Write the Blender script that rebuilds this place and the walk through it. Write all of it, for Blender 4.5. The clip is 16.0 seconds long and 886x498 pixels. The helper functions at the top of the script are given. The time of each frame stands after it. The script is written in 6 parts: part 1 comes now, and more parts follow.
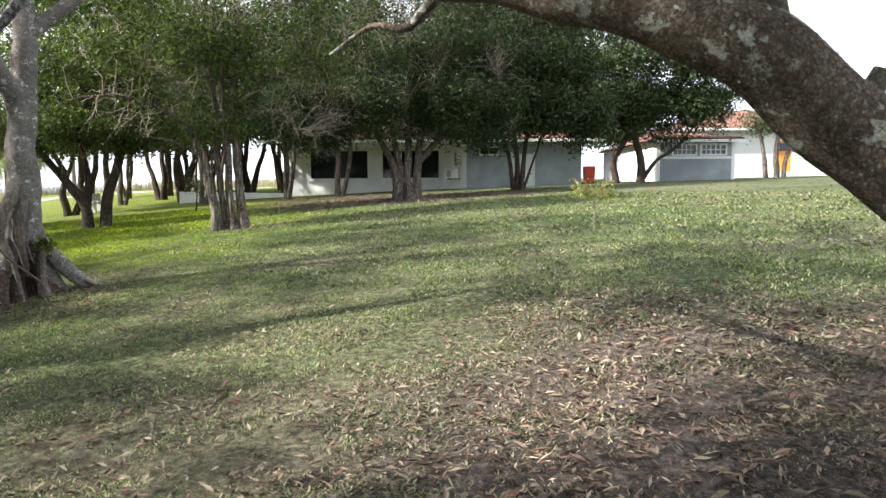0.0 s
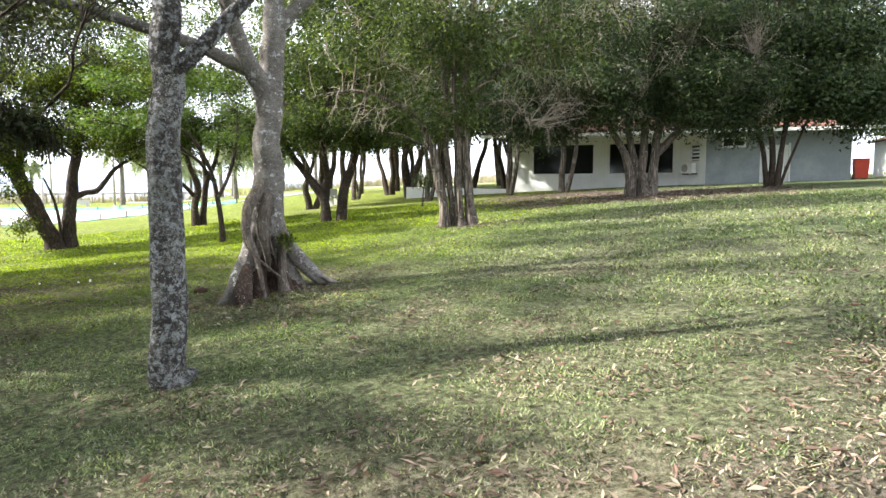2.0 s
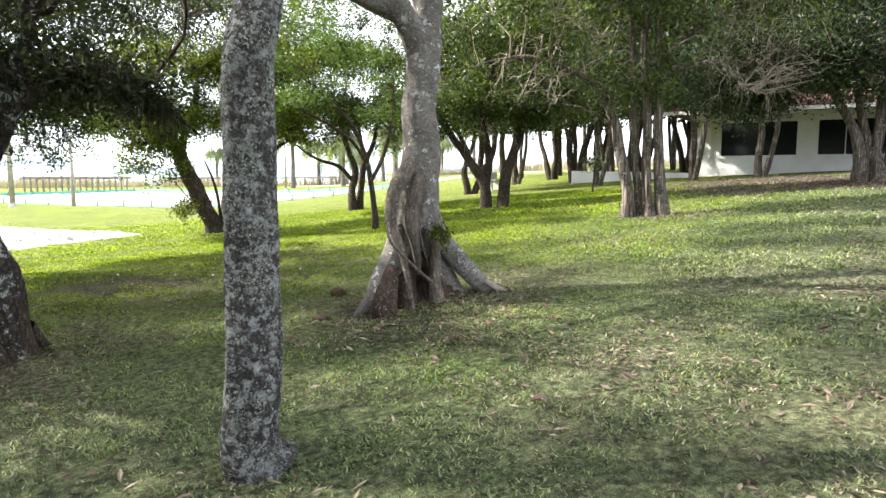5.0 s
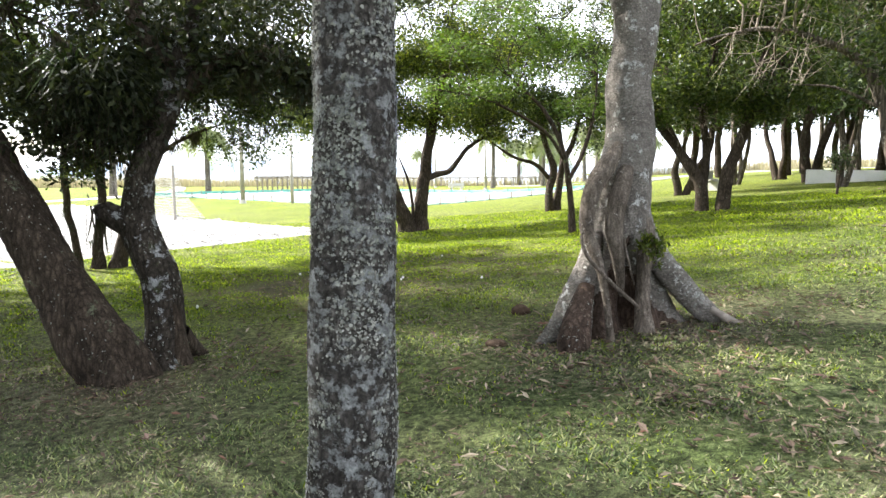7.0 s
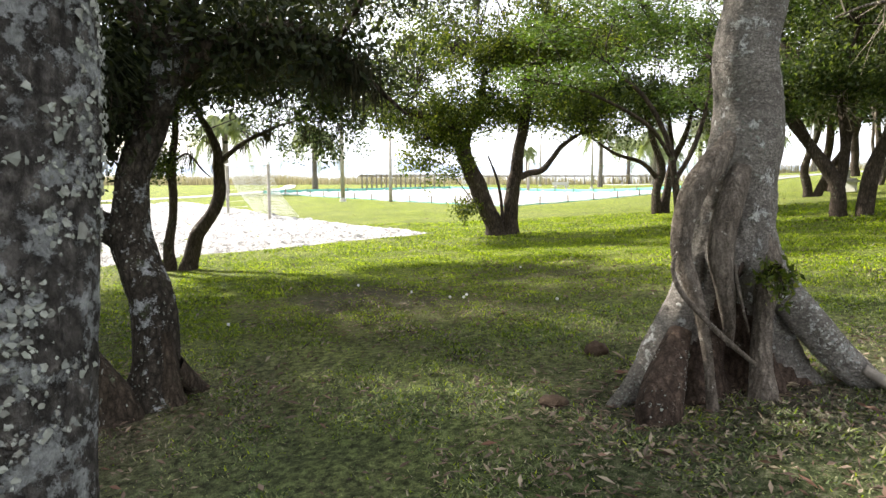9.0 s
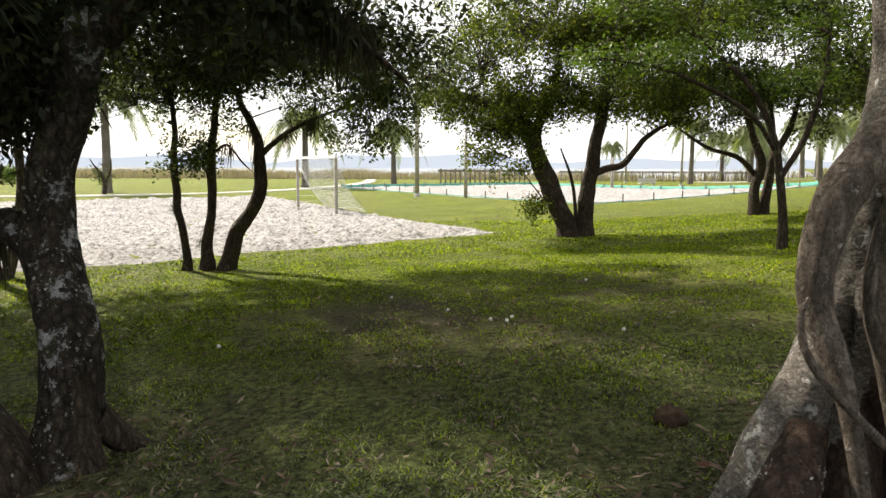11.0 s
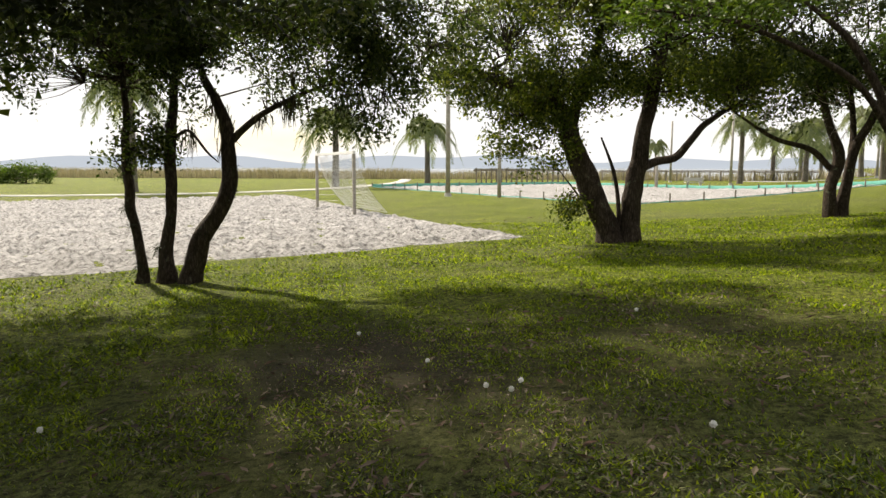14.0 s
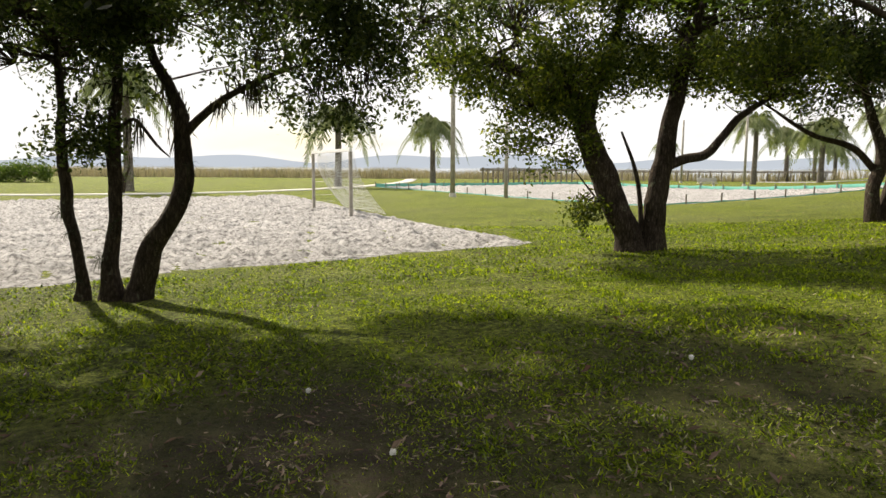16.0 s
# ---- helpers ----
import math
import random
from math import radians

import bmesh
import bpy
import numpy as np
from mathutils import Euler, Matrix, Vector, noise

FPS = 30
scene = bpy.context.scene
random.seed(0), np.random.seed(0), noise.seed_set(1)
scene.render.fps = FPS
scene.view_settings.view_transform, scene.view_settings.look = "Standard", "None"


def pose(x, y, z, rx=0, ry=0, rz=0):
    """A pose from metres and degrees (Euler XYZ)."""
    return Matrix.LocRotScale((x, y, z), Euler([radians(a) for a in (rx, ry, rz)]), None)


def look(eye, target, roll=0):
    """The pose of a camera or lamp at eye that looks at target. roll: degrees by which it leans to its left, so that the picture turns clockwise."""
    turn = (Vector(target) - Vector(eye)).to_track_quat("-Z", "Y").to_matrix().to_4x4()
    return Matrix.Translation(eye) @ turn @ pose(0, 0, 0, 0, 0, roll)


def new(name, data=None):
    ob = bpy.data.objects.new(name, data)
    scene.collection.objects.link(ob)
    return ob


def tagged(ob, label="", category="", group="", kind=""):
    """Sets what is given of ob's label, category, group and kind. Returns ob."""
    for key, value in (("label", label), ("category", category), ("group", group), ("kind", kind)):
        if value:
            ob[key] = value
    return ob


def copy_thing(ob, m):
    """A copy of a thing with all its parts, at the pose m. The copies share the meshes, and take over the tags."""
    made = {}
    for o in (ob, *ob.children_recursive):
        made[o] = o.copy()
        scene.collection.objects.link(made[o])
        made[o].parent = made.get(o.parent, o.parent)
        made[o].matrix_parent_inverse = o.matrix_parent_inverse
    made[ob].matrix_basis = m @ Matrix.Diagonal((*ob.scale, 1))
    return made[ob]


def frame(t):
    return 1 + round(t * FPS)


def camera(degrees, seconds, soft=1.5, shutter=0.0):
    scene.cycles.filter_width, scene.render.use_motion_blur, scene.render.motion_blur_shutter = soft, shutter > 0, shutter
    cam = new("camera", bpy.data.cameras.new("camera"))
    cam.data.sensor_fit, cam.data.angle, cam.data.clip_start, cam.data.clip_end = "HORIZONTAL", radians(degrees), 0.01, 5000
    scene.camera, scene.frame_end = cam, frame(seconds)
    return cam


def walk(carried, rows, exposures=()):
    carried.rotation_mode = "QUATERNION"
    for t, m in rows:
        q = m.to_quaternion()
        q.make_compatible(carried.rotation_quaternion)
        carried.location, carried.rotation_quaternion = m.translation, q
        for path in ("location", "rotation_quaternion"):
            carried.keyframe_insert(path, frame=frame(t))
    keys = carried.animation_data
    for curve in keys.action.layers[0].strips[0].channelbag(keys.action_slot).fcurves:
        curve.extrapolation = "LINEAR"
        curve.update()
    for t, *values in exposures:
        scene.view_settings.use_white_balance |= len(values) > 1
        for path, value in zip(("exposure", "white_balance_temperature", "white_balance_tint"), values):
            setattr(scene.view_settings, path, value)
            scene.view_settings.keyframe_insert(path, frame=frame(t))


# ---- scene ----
cam = camera(66.8, 16.0)
METRES, EYE, TILT, LEAN, TURN = 12.9, 1.5, 3.2, -4.7, 37.7
ROWS = [
    (0.0, 0.0, 0.0, 0.0, -0.73, -8.25, 5.02),
    (0.5, -0.0087, 0.0265, 0.0011, 7.45, -7.61, 5.41),
    (1.0, -0.023, 0.0523, -0.0006, 13.05, -7.14, 5.45),
    (1.5, -0.0373, 0.0767, 0.0007, 15.61, -6.88, 5.6),
    (2.0, -0.0542, 0.1057, -0.0026, 17.34, -6.88, 5.62),
    (2.5, -0.0725, 0.1294, -0.0032, 18.52, -7.59, 5.54),
    (3.0, -0.088, 0.1556, -0.0036, 19.15, -7.84, 5.7),
    (3.5, -0.1038, 0.188, -0.005, 19.6, -7.96, 5.63),
    (4.0, -0.121, 0.2163, -0.008, 20.94, -7.8, 5.61),
    (4.5, -0.1354, 0.2437, -0.0088, 23.59, -7.49, 5.72),
    (5.0, -0.1505, 0.2725, -0.0093, 30.66, -6.81, 5.79),
    (7.5, -0.2299, 0.3921, -0.0149, 49.38, -4.94, 5.59),
    (8.0, -0.2453, 0.4194, -0.0144, 51.1, -4.84, 5.48),
    (8.5, -0.2606, 0.4434, -0.015, 53.84, -4.57, 5.39),
    (9.0, -0.2739, 0.4669, -0.0129, 56.75, -4.36, 5.39),
    (9.5, -0.2884, 0.494, -0.0116, 59.18, -4.37, 5.21),
    (10.0, -0.3073, 0.5167, -0.0129, 61.92, -4.18, 5.01),
    (12.5, -0.4372, 0.6232, -0.0141, 64.98, -4.01, 4.7),
    (13.0, -0.4628, 0.6393, -0.0181, 66.1, -3.83, 4.72),
    (13.5, -0.4886, 0.6569, -0.019, 66.55, -3.8, 4.69),
    (14.0, -0.5171, 0.6768, -0.0186, 67.14, -3.82, 4.67),
    (14.5, -0.5452, 0.6914, -0.0179, 67.7, -3.75, 4.51),
    (15.0, -0.5738, 0.708, -0.0181, 67.73, -3.74, 4.58),
    (15.5, -0.6026, 0.7241, -0.0161, 67.71, -3.76, 4.49),
    (16.0, -0.6323, 0.7389, -0.0154, 67.73, -3.79, 4.49),
]
walk(cam, [(t, pose(0, 0, EYE, TILT, LEAN, TURN) @ pose(METRES * x, METRES * y, METRES * z, 90 + pitch, roll, yaw)) for t, x, y, z, yaw, pitch, roll in ROWS],
     exposures=[(0.0, 1.87, 6150, 10), (1.0, 2.22, 6150, 10), (1.5, 2.28, 6150, 10), (5.0, 2.36, 6200, 10), (7.5, 2.32, 6250, 10), (9.5, 1.75, 6600, 10), (12.5, 0.90, 7150, 10), (16.0, 0.84, 7150, 10)])

# ---- world and light ----
SUN_FROM = Vector((-0.58, -0.81, 0.0)).normalized()
SUN_ELEV = radians(38)
world = bpy.data.worlds.new("sky")
scene.world = world
world.use_nodes = True
wn, wl = world.node_tree.nodes, world.node_tree.links
wn.clear()
w_out = wn.new("ShaderNodeOutputWorld")
w_bg = wn.new("ShaderNodeBackground")
w_sky = wn.new("ShaderNodeTexSky")
w_sky.sky_type = "NISHITA"
w_sky.sun_disc = False
w_sky.sun_elevation = SUN_ELEV
w_sky.sun_rotation = math.atan2(SUN_FROM.x, SUN_FROM.y)
w_sky.dust_density = 1.0
w_sky.air_density = 1.2
w_co = wn.new("ShaderNodeTexCoord")
w_map = wn.new("ShaderNodeMapping")
w_map.inputs["Scale"].default_value = (2.0, 2.0, 7.0)
w_noise = wn.new("ShaderNodeTexNoise")
w_noise.inputs["Scale"].default_value = 1.6
w_noise.inputs["Detail"].default_value = 6
w_ramp = wn.new("ShaderNodeValToRGB")
w_ramp.color_ramp.elements[0].position = 0.15
w_ramp.color_ramp.elements[1].position = 0.44
w_mix = wn.new("ShaderNodeMixRGB")
w_mix.inputs[2].default_value = (7.5, 7.75, 8.2, 1)
wl.new(w_co.outputs["Generated"], w_map.inputs["Vector"])
wl.new(w_map.outputs[0], w_noise.inputs["Vector"])
wl.new(w_noise.outputs["Fac"], w_ramp.inputs[0])
wl.new(w_ramp.outputs[0], w_mix.inputs[0])
wl.new(w_sky.outputs[0], w_mix.inputs[1])
wl.new(w_mix.outputs[0], w_bg.inputs["Color"])
wl.new(w_bg.outputs[0], w_out.inputs["Surface"])
w_bg.inputs["Strength"].default_value = 0.078

sun_data = bpy.data.lights.new("sun", "SUN")
sun_data.energy = 5.0
sun_data.angle = radians(1.2)
sun_data.color = (1.0, 0.93, 0.82)
sun = new("sun", sun_data)
sun_dir = Vector((SUN_FROM.x * math.cos(SUN_ELEV), SUN_FROM.y * math.cos(SUN_ELEV), math.sin(SUN_ELEV)))
sun.matrix_world = look(sun_dir * 60, (0, 0, 0))


# ---- materials ----
def material(name):
    m = bpy.data.materials.new(name)
    m.use_nodes = True
    m.node_tree.nodes.clear()
    return m, m.node_tree.nodes, m.node_tree.links


def rgba(c):
    return (*c, 1.0)


def ramp_node(nodes, stops):
    r = nodes.new("ShaderNodeValToRGB")
    els = r.color_ramp.elements
    els[0].position, els[0].color = stops[0][0], rgba(stops[0][1])
    els[1].position, els[1].color = stops[-1][0], rgba(stops[-1][1])
    for p, c in stops[1:-1]:
        e = els.new(p)
        e.color = rgba(c)
    return r


def noise_node(nodes, links, vec, scale, detail=5, rough=0.6):
    n = nodes.new("ShaderNodeTexNoise")
    n.inputs["Scale"].default_value = scale
    n.inputs["Detail"].default_value = detail
    n.inputs["Roughness"].default_value = rough
    links.new(vec, n.inputs["Vector"])
    return n


def mix_node(nodes, links, fac, a, b, mode="MIX"):
    m = nodes.new("ShaderNodeMixRGB")
    m.blend_type = mode
    for sock, v in ((m.inputs[0], fac), (m.inputs[1], a), (m.inputs[2], b)):
        if isinstance(v, (int, float)):
            sock.default_value = v
        elif isinstance(v, tuple):
            sock.default_value = rgba(v)
        else:
            links.new(v, sock)
    return m.outputs[0]


def finish(nodes, links, colour, rough=0.8, bump=None, strength=0.4, dist=0.02, metal=0.0):
    p = nodes.new("ShaderNodeBsdfPrincipled")
    if isinstance(colour, tuple):
        p.inputs["Base Color"].default_value = rgba(colour)
    else:
        links.new(colour, p.inputs["Base Color"])
    p.inputs["Roughness"].default_value = rough
    p.inputs["Metallic"].default_value = metal
    p.inputs["Specular IOR Level"].default_value = 0.5 if rough < 0.6 else 0.12
    if bump is not None:
        b = nodes.new("ShaderNodeBump")
        b.inputs["Strength"].default_value = strength
        b.inputs["Distance"].default_value = dist
        links.new(bump, b.inputs["Height"])
        links.new(b.outputs[0], p.inputs["Normal"])
    o = nodes.new("ShaderNodeOutputMaterial")
    links.new(p.outputs[0], o.inputs["Surface"])
    return p


def mottled(name, a, b, scale=6.0, rough=0.8, fine=60.0, strength=0.3, dist=0.01, metal=0.0, stain=None):
    """A surface of two tones with fine grain, and stains where given."""
    m, n, l = material(name)
    co = n.new("ShaderNodeTexCoord").outputs["Object"]
    big = noise_node(n, l, co, scale)
    small = noise_node(n, l, co, fine, 3)
    r = ramp_node(n, [(0.3, a), (0.7, b)])
    l.new(big.outputs["Fac"], r.inputs[0])
    g = ramp_node(n, [(0.25, (0.72, 0.72, 0.72)), (0.75, (1.1, 1.1, 1.1))])
    l.new(small.outputs["Fac"], g.inputs[0])
    c = mix_node(n, l, 1.0, r.outputs[0], g.outputs[0], "MULTIPLY")
    if stain:
        s = noise_node(n, l, co, scale * 0.45, 8, 0.7)
        sr = ramp_node(n, [(0.52, (0, 0, 0)), (0.7, (1, 1, 1))])
        l.new(s.outputs["Fac"], sr.inputs[0])
        c = mix_node(n, l, sr.outputs[0], c, stain)
    finish(n, l, c, rough, small.outputs["Fac"], strength, dist, metal)
    return m


def bark(name, dark, light, lichen, cover=0.5, stretch=0.35, scale=14.0, strength=0.7, lichen2=(0.16, 0.18, 0.12), flake=13.0, crack=22.0, deep=0.55):
    """Rough bark, drawn out along the trunk, with crusts of lichen in two tones."""
    m, n, l = material(name)
    co = n.new("ShaderNodeTexCoord").outputs["Object"]
    mp = n.new("ShaderNodeMapping")
    mp.inputs["Scale"].default_value = (1, 1, stretch)
    l.new(co, mp.inputs["Vector"])
    grain = noise_node(n, l, mp.outputs[0], scale, 8, 0.7)
    broad = noise_node(n, l, co, 2.2, 4)
    r = ramp_node(n, [(0.3, dark), (0.72, light)])
    l.new(grain.outputs["Fac"], r.inputs[0])
    tone = ramp_node(n, [(0.3, (0.6, 0.57, 0.55)), (0.7, (1.15, 1.12, 1.1))])
    l.new(broad.outputs["Fac"], tone.inputs[0])
    c = mix_node(n, l, 1.0, r.outputs[0], tone.outputs[0], "MULTIPLY")
    warp = mix_node(n, l, 0.06, mp.outputs[0], grain.outputs["Color"], "ADD")
    cr = n.new("ShaderNodeTexVoronoi")
    cr.feature = "DISTANCE_TO_EDGE"
    cr.inputs["Scale"].default_value = crack
    l.new(warp, cr.inputs["Vector"])
    ck = ramp_node(n, [(0.0, (1 - deep, 1 - deep, 1 - deep)), (0.34, (1.08, 1.08, 1.08))])
    l.new(cr.outputs["Distance"], ck.inputs[0])
    c = mix_node(n, l, 1.0, c, ck.outputs[0], "MULTIPLY")
    patch = noise_node(n, l, co, flake, 9, 0.74)
    pr = ramp_node(n, [(0.70 - 0.32 * cover, (0, 0, 0)), (0.74 - 0.32 * cover, (1, 1, 1))])
    l.new(patch.outputs["Fac"], pr.inputs[0])
    vor = n.new("ShaderNodeTexVoronoi")
    vor.inputs["Scale"].default_value = 26.0
    l.new(co, vor.inputs["Vector"])
    lc = mix_node(n, l, vor.outputs["Color"], lichen, tuple(min(1, v * 1.35) for v in lichen))
    c = mix_node(n, l, pr.outputs[0], c, lc)
    moss = noise_node(n, l, co, 4.3, 9, 0.75)
    mr = ramp_node(n, [(0.60, (0, 0, 0)), (0.66, (1, 1, 1))])
    l.new(moss.outputs["Fac"], mr.inputs[0])
    c = mix_node(n, l, mr.outputs[0], c, lichen2)
    fine = noise_node(n, l, co, 75.0, 4)
    speck = ramp_node(n, [(0.36, (0.62, 0.62, 0.62)), (0.6, (1.12, 1.12, 1.12))])
    l.new(fine.outputs["Fac"], speck.inputs[0])
    c = mix_node(n, l, 1.0, c, speck.outputs[0], "MULTIPLY")
    h = mix_node(n, l, 0.45, grain.outputs["Fac"], pr.outputs[0], "ADD")
    h = mix_node(n, l, 0.35, h, fine.outputs["Fac"], "ADD")
    h = mix_node(n, l, 0.5, h, ck.outputs[0], "ADD")
    finish(n, l, c, 0.92, h, strength, 0.03)
    return m


def leafy(name, tones, through_tone, gloss=0.5, share=0.36, sheen=0.2):
    """Leaves: each island its own tone, light passing through."""
    m, n, l = material(name)
    geo = n.new("ShaderNodeNewGeometry")
    r = ramp_node(n, [(i / max(1, len(tones) - 1), t) for i, t in enumerate(tones)])
    l.new(geo.outputs["Random Per Island"], r.inputs[0])
    co = n.new("ShaderNodeTexCoord").outputs["Object"]
    big = noise_node(n, l, co, 0.9, 3)
    tone = ramp_node(n, [(0.3, (0.65, 0.7, 0.6)), (0.7, (1.25, 1.2, 1.1))])
    l.new(big.outputs["Fac"], tone.inputs[0])
    c = mix_node(n, l, 1.0, r.outputs[0], tone.outputs[0], "MULTIPLY")
    p = n.new("ShaderNodeBsdfPrincipled")
    l.new(c, p.inputs["Base Color"])
    p.inputs["Roughness"].default_value = gloss
    p.inputs["Specular IOR Level"].default_value = sheen
    t = n.new("ShaderNodeBsdfTranslucent")
    tc = mix_node(n, l, 1.0, c, through_tone, "MULTIPLY")
    l.new(tc, t.inputs["Color"])
    mx = n.new("ShaderNodeMixShader")
    mx.inputs[0].default_value = share
    l.new(p.outputs[0], mx.inputs[1])
    l.new(t.outputs[0], mx.inputs[2])
    o = n.new("ShaderNodeOutputMaterial")
    l.new(mx.outputs[0], o.inputs["Surface"])
    return m


M_BARK_LICHEN = bark("bark_lichen", (0.075, 0.07, 0.066), (0.25, 0.238, 0.23), (0.30, 0.308, 0.312), 0.6, 0.6, 26, 1.0, (0.045, 0.041, 0.037), 17.0, 34.0, 0.6)
M_BARK_FIG = bark("bark_fig", (0.15, 0.137, 0.125), (0.35, 0.335, 0.31), (0.46, 0.46, 0.445), 0.42, 1.6, 16, 0.9, (0.15, 0.13, 0.11), 8.0, 30.0, 0.35)
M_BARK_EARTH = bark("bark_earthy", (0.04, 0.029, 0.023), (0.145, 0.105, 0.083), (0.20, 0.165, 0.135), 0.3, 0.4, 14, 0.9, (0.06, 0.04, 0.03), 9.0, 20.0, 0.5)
M_BARK_ROOT = bark("bark_root", (0.10, 0.083, 0.068), (0.29, 0.255, 0.22), (0.34, 0.32, 0.285), 0.3, 0.35, 18, 0.9, (0.10, 0.08, 0.06), 12.0, 26.0, 0.4)
M_BARK_PATCH = bark("bark_patched", (0.03, 0.026, 0.022), (0.14, 0.12, 0.10), (0.36, 0.365, 0.375), 0.42, 0.45, 16, 1.0, (0.06, 0.07, 0.035), 6.0, 20.0, 0.6)
M_BARK_DARK = bark("bark_dark", (0.035, 0.028, 0.022), (0.14, 0.11, 0.085), (0.20, 0.20, 0.17), 0.18, 0.3, 16, 0.9)
M_BARK_LIMB = bark("bark_limb", (0.16, 0.125, 0.095), (0.50, 0.42, 0.34), (0.46, 0.46, 0.41), 0.5, 0.8, 28, 1.0, (0.30, 0.30, 0.25), 5.0, 42.0, 0.55)
M_BARK_PALE = bark("bark_pale", (0.075, 0.06, 0.05), (0.38, 0.33, 0.28), (0.38, 0.37, 0.33), 0.35, 0.10, 14, 1.0, (0.10, 0.09, 0.07), 13.0, 16.0, 0.7)
M_BARK_TWIG = mottled("bark_twig", (0.17, 0.14, 0.11), (0.34, 0.29, 0.24), 8, 0.9, 60)
M_BARK_PALM = bark("bark_palm", (0.18, 0.16, 0.14), (0.34, 0.32, 0.29), (0.36, 0.35, 0.32), 0.3, 2.5, 8, 0.5)
M_CRUST = leafy("lichen_flake", [(0.15, 0.155, 0.165), (0.31, 0.315, 0.325), (0.26, 0.265, 0.27), (0.20, 0.20, 0.205), (0.23, 0.225, 0.23), (0.40, 0.405, 0.42), (0.32, 0.33, 0.335), (0.11, 0.112, 0.11)], (1.0, 1.0, 1.0), 0.9, 0.04, 0.1)
M_LEAF_OLIVE = leafy("leaf_olive", [(0.014, 0.024, 0.009), (0.035, 0.052, 0.017), (0.055, 0.075, 0.024), (0.12, 0.135, 0.045)], (1.6, 1.8, 0.7))
M_LEAF_DARK = leafy("leaf_dark", [(0.010, 0.018, 0.008), (0.022, 0.036, 0.015), (0.03, 0.046, 0.018), (0.085, 0.115, 0.045)], (1.3, 1.5, 0.6), 0.5, 0.22)
M_LEAF_YELLOW = leafy("leaf_yellow", [(0.022, 0.034, 0.010), (0.07, 0.095, 0.020), (0.045, 0.062, 0.015), (0.20, 0.22, 0.045)], (1.8, 1.9, 0.6), 0.5, 0.42)
M_LEAF_SAPLING = leafy("leaf_sapling", [(0.14, 0.16, 0.05), (0.22, 0.22, 0.08), (0.30, 0.27, 0.13)], (1.4, 1.4, 0.7), 0.45, 0.4)
M_LEAF_BRIGHT = leafy("leaf_bright", [(0.03, 0.055, 0.012), (0.08, 0.13, 0.024), (0.05, 0.085, 0.018), (0.14, 0.19, 0.04)], (1.4, 1.5, 0.6), 0.5, 0.32)
M_LEAF_PALM = leafy("leaf_palm", [(0.11, 0.14, 0.07), (0.16, 0.19, 0.10), (0.22, 0.24, 0.13)], (1.4, 1.5, 0.8), 0.45, 0.3)
# shaded twin of the other leaves: the shade is put into near-black tones
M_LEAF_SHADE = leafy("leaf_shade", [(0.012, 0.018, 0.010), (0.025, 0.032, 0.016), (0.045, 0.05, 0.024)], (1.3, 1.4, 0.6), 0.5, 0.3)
M_MOSS = leafy("hanging_moss", [(0.035, 0.034, 0.024), (0.06, 0.055, 0.038)], (1.2, 1.2, 0.9), 0.9, 0.3)
M_GRASS = leafy("grass_blade", [(0.017, 0.028, 0.015), (0.127, 0.179, 0.083), (0.034, 0.049, 0.026), (0.240, 0.288, 0.143), (0.056, 0.077, 0.040), (0.381, 0.397, 0.230), (0.042, 0.058, 0.029), (0.169, 0.218, 0.108)], (1.5, 1.6, 0.8), 0.55, 0.4, 0.2)
M_GRASS_LUSH = leafy("grass_lush", [(0.012, 0.022, 0.005), (0.144, 0.210, 0.014), (0.026, 0.043, 0.006), (0.216, 0.288, 0.022), (0.060, 0.090, 0.010), (0.336, 0.408, 0.034), (0.036, 0.054, 0.007)], (1.8, 1.9, 0.4), 0.6, 0.45, 0.08)
M_THATCH = leafy("dry_thatch", [(0.034, 0.027, 0.022), (0.123, 0.103, 0.085), (0.039, 0.034, 0.029), (0.280, 0.249, 0.190), (0.067, 0.058, 0.047), (0.403, 0.370, 0.291), (0.045, 0.052, 0.028), (0.146, 0.125, 0.112)], (1.1, 1.0, 0.7), 0.7, 0.15, 0.1)
M_LITTER = leafy("fallen_leaf", [(0.049, 0.030, 0.026), (0.089, 0.061, 0.050), (0.143, 0.097, 0.081), (0.223, 0.169, 0.142), (0.080, 0.058, 0.047), (0.375, 0.315, 0.258), (0.152, 0.081, 0.061), (0.117, 0.085, 0.077), (0.268, 0.226, 0.162)], (1.1, 0.9, 0.6), 0.6, 0.12)
M_REED = leafy("reed", [(0.20, 0.175, 0.14), (0.30, 0.265, 0.20), (0.34, 0.31, 0.21)], (1.1, 1.1, 0.8), 0.7, 0.2)
M_WHITE = mottled("white_paint", (0.74, 0.74, 0.72), (0.83, 0.83, 0.81), 1.5, 0.7, 40, 0.15, 0.004, stain=(0.62, 0.61, 0.57))
M_GREYWALL = mottled("grey_paint", (0.24, 0.265, 0.28), (0.30, 0.325, 0.34), 1.2, 0.8, 40, 0.2, 0.004, stain=(0.34, 0.36, 0.36))
M_ROOF = mottled("roof_tile", (0.15, 0.085, 0.07), (0.25, 0.125, 0.095), 3, 0.85, 30, stain=(0.16, 0.09, 0.07))
M_ORANGE = mottled("orange_paint", (0.62, 0.22, 0.03), (0.72, 0.28, 0.04), 2, 0.5)
M_RED = mottled("red_plastic", (0.72, 0.05, 0.02), (0.80, 0.08, 0.03), 3, 0.45, 80, 0.05)
M_WOOD = mottled("weathered_wood", (0.16, 0.14, 0.12), (0.32, 0.28, 0.24), 5, 0.9, 50, stain=(0.12, 0.11, 0.10))
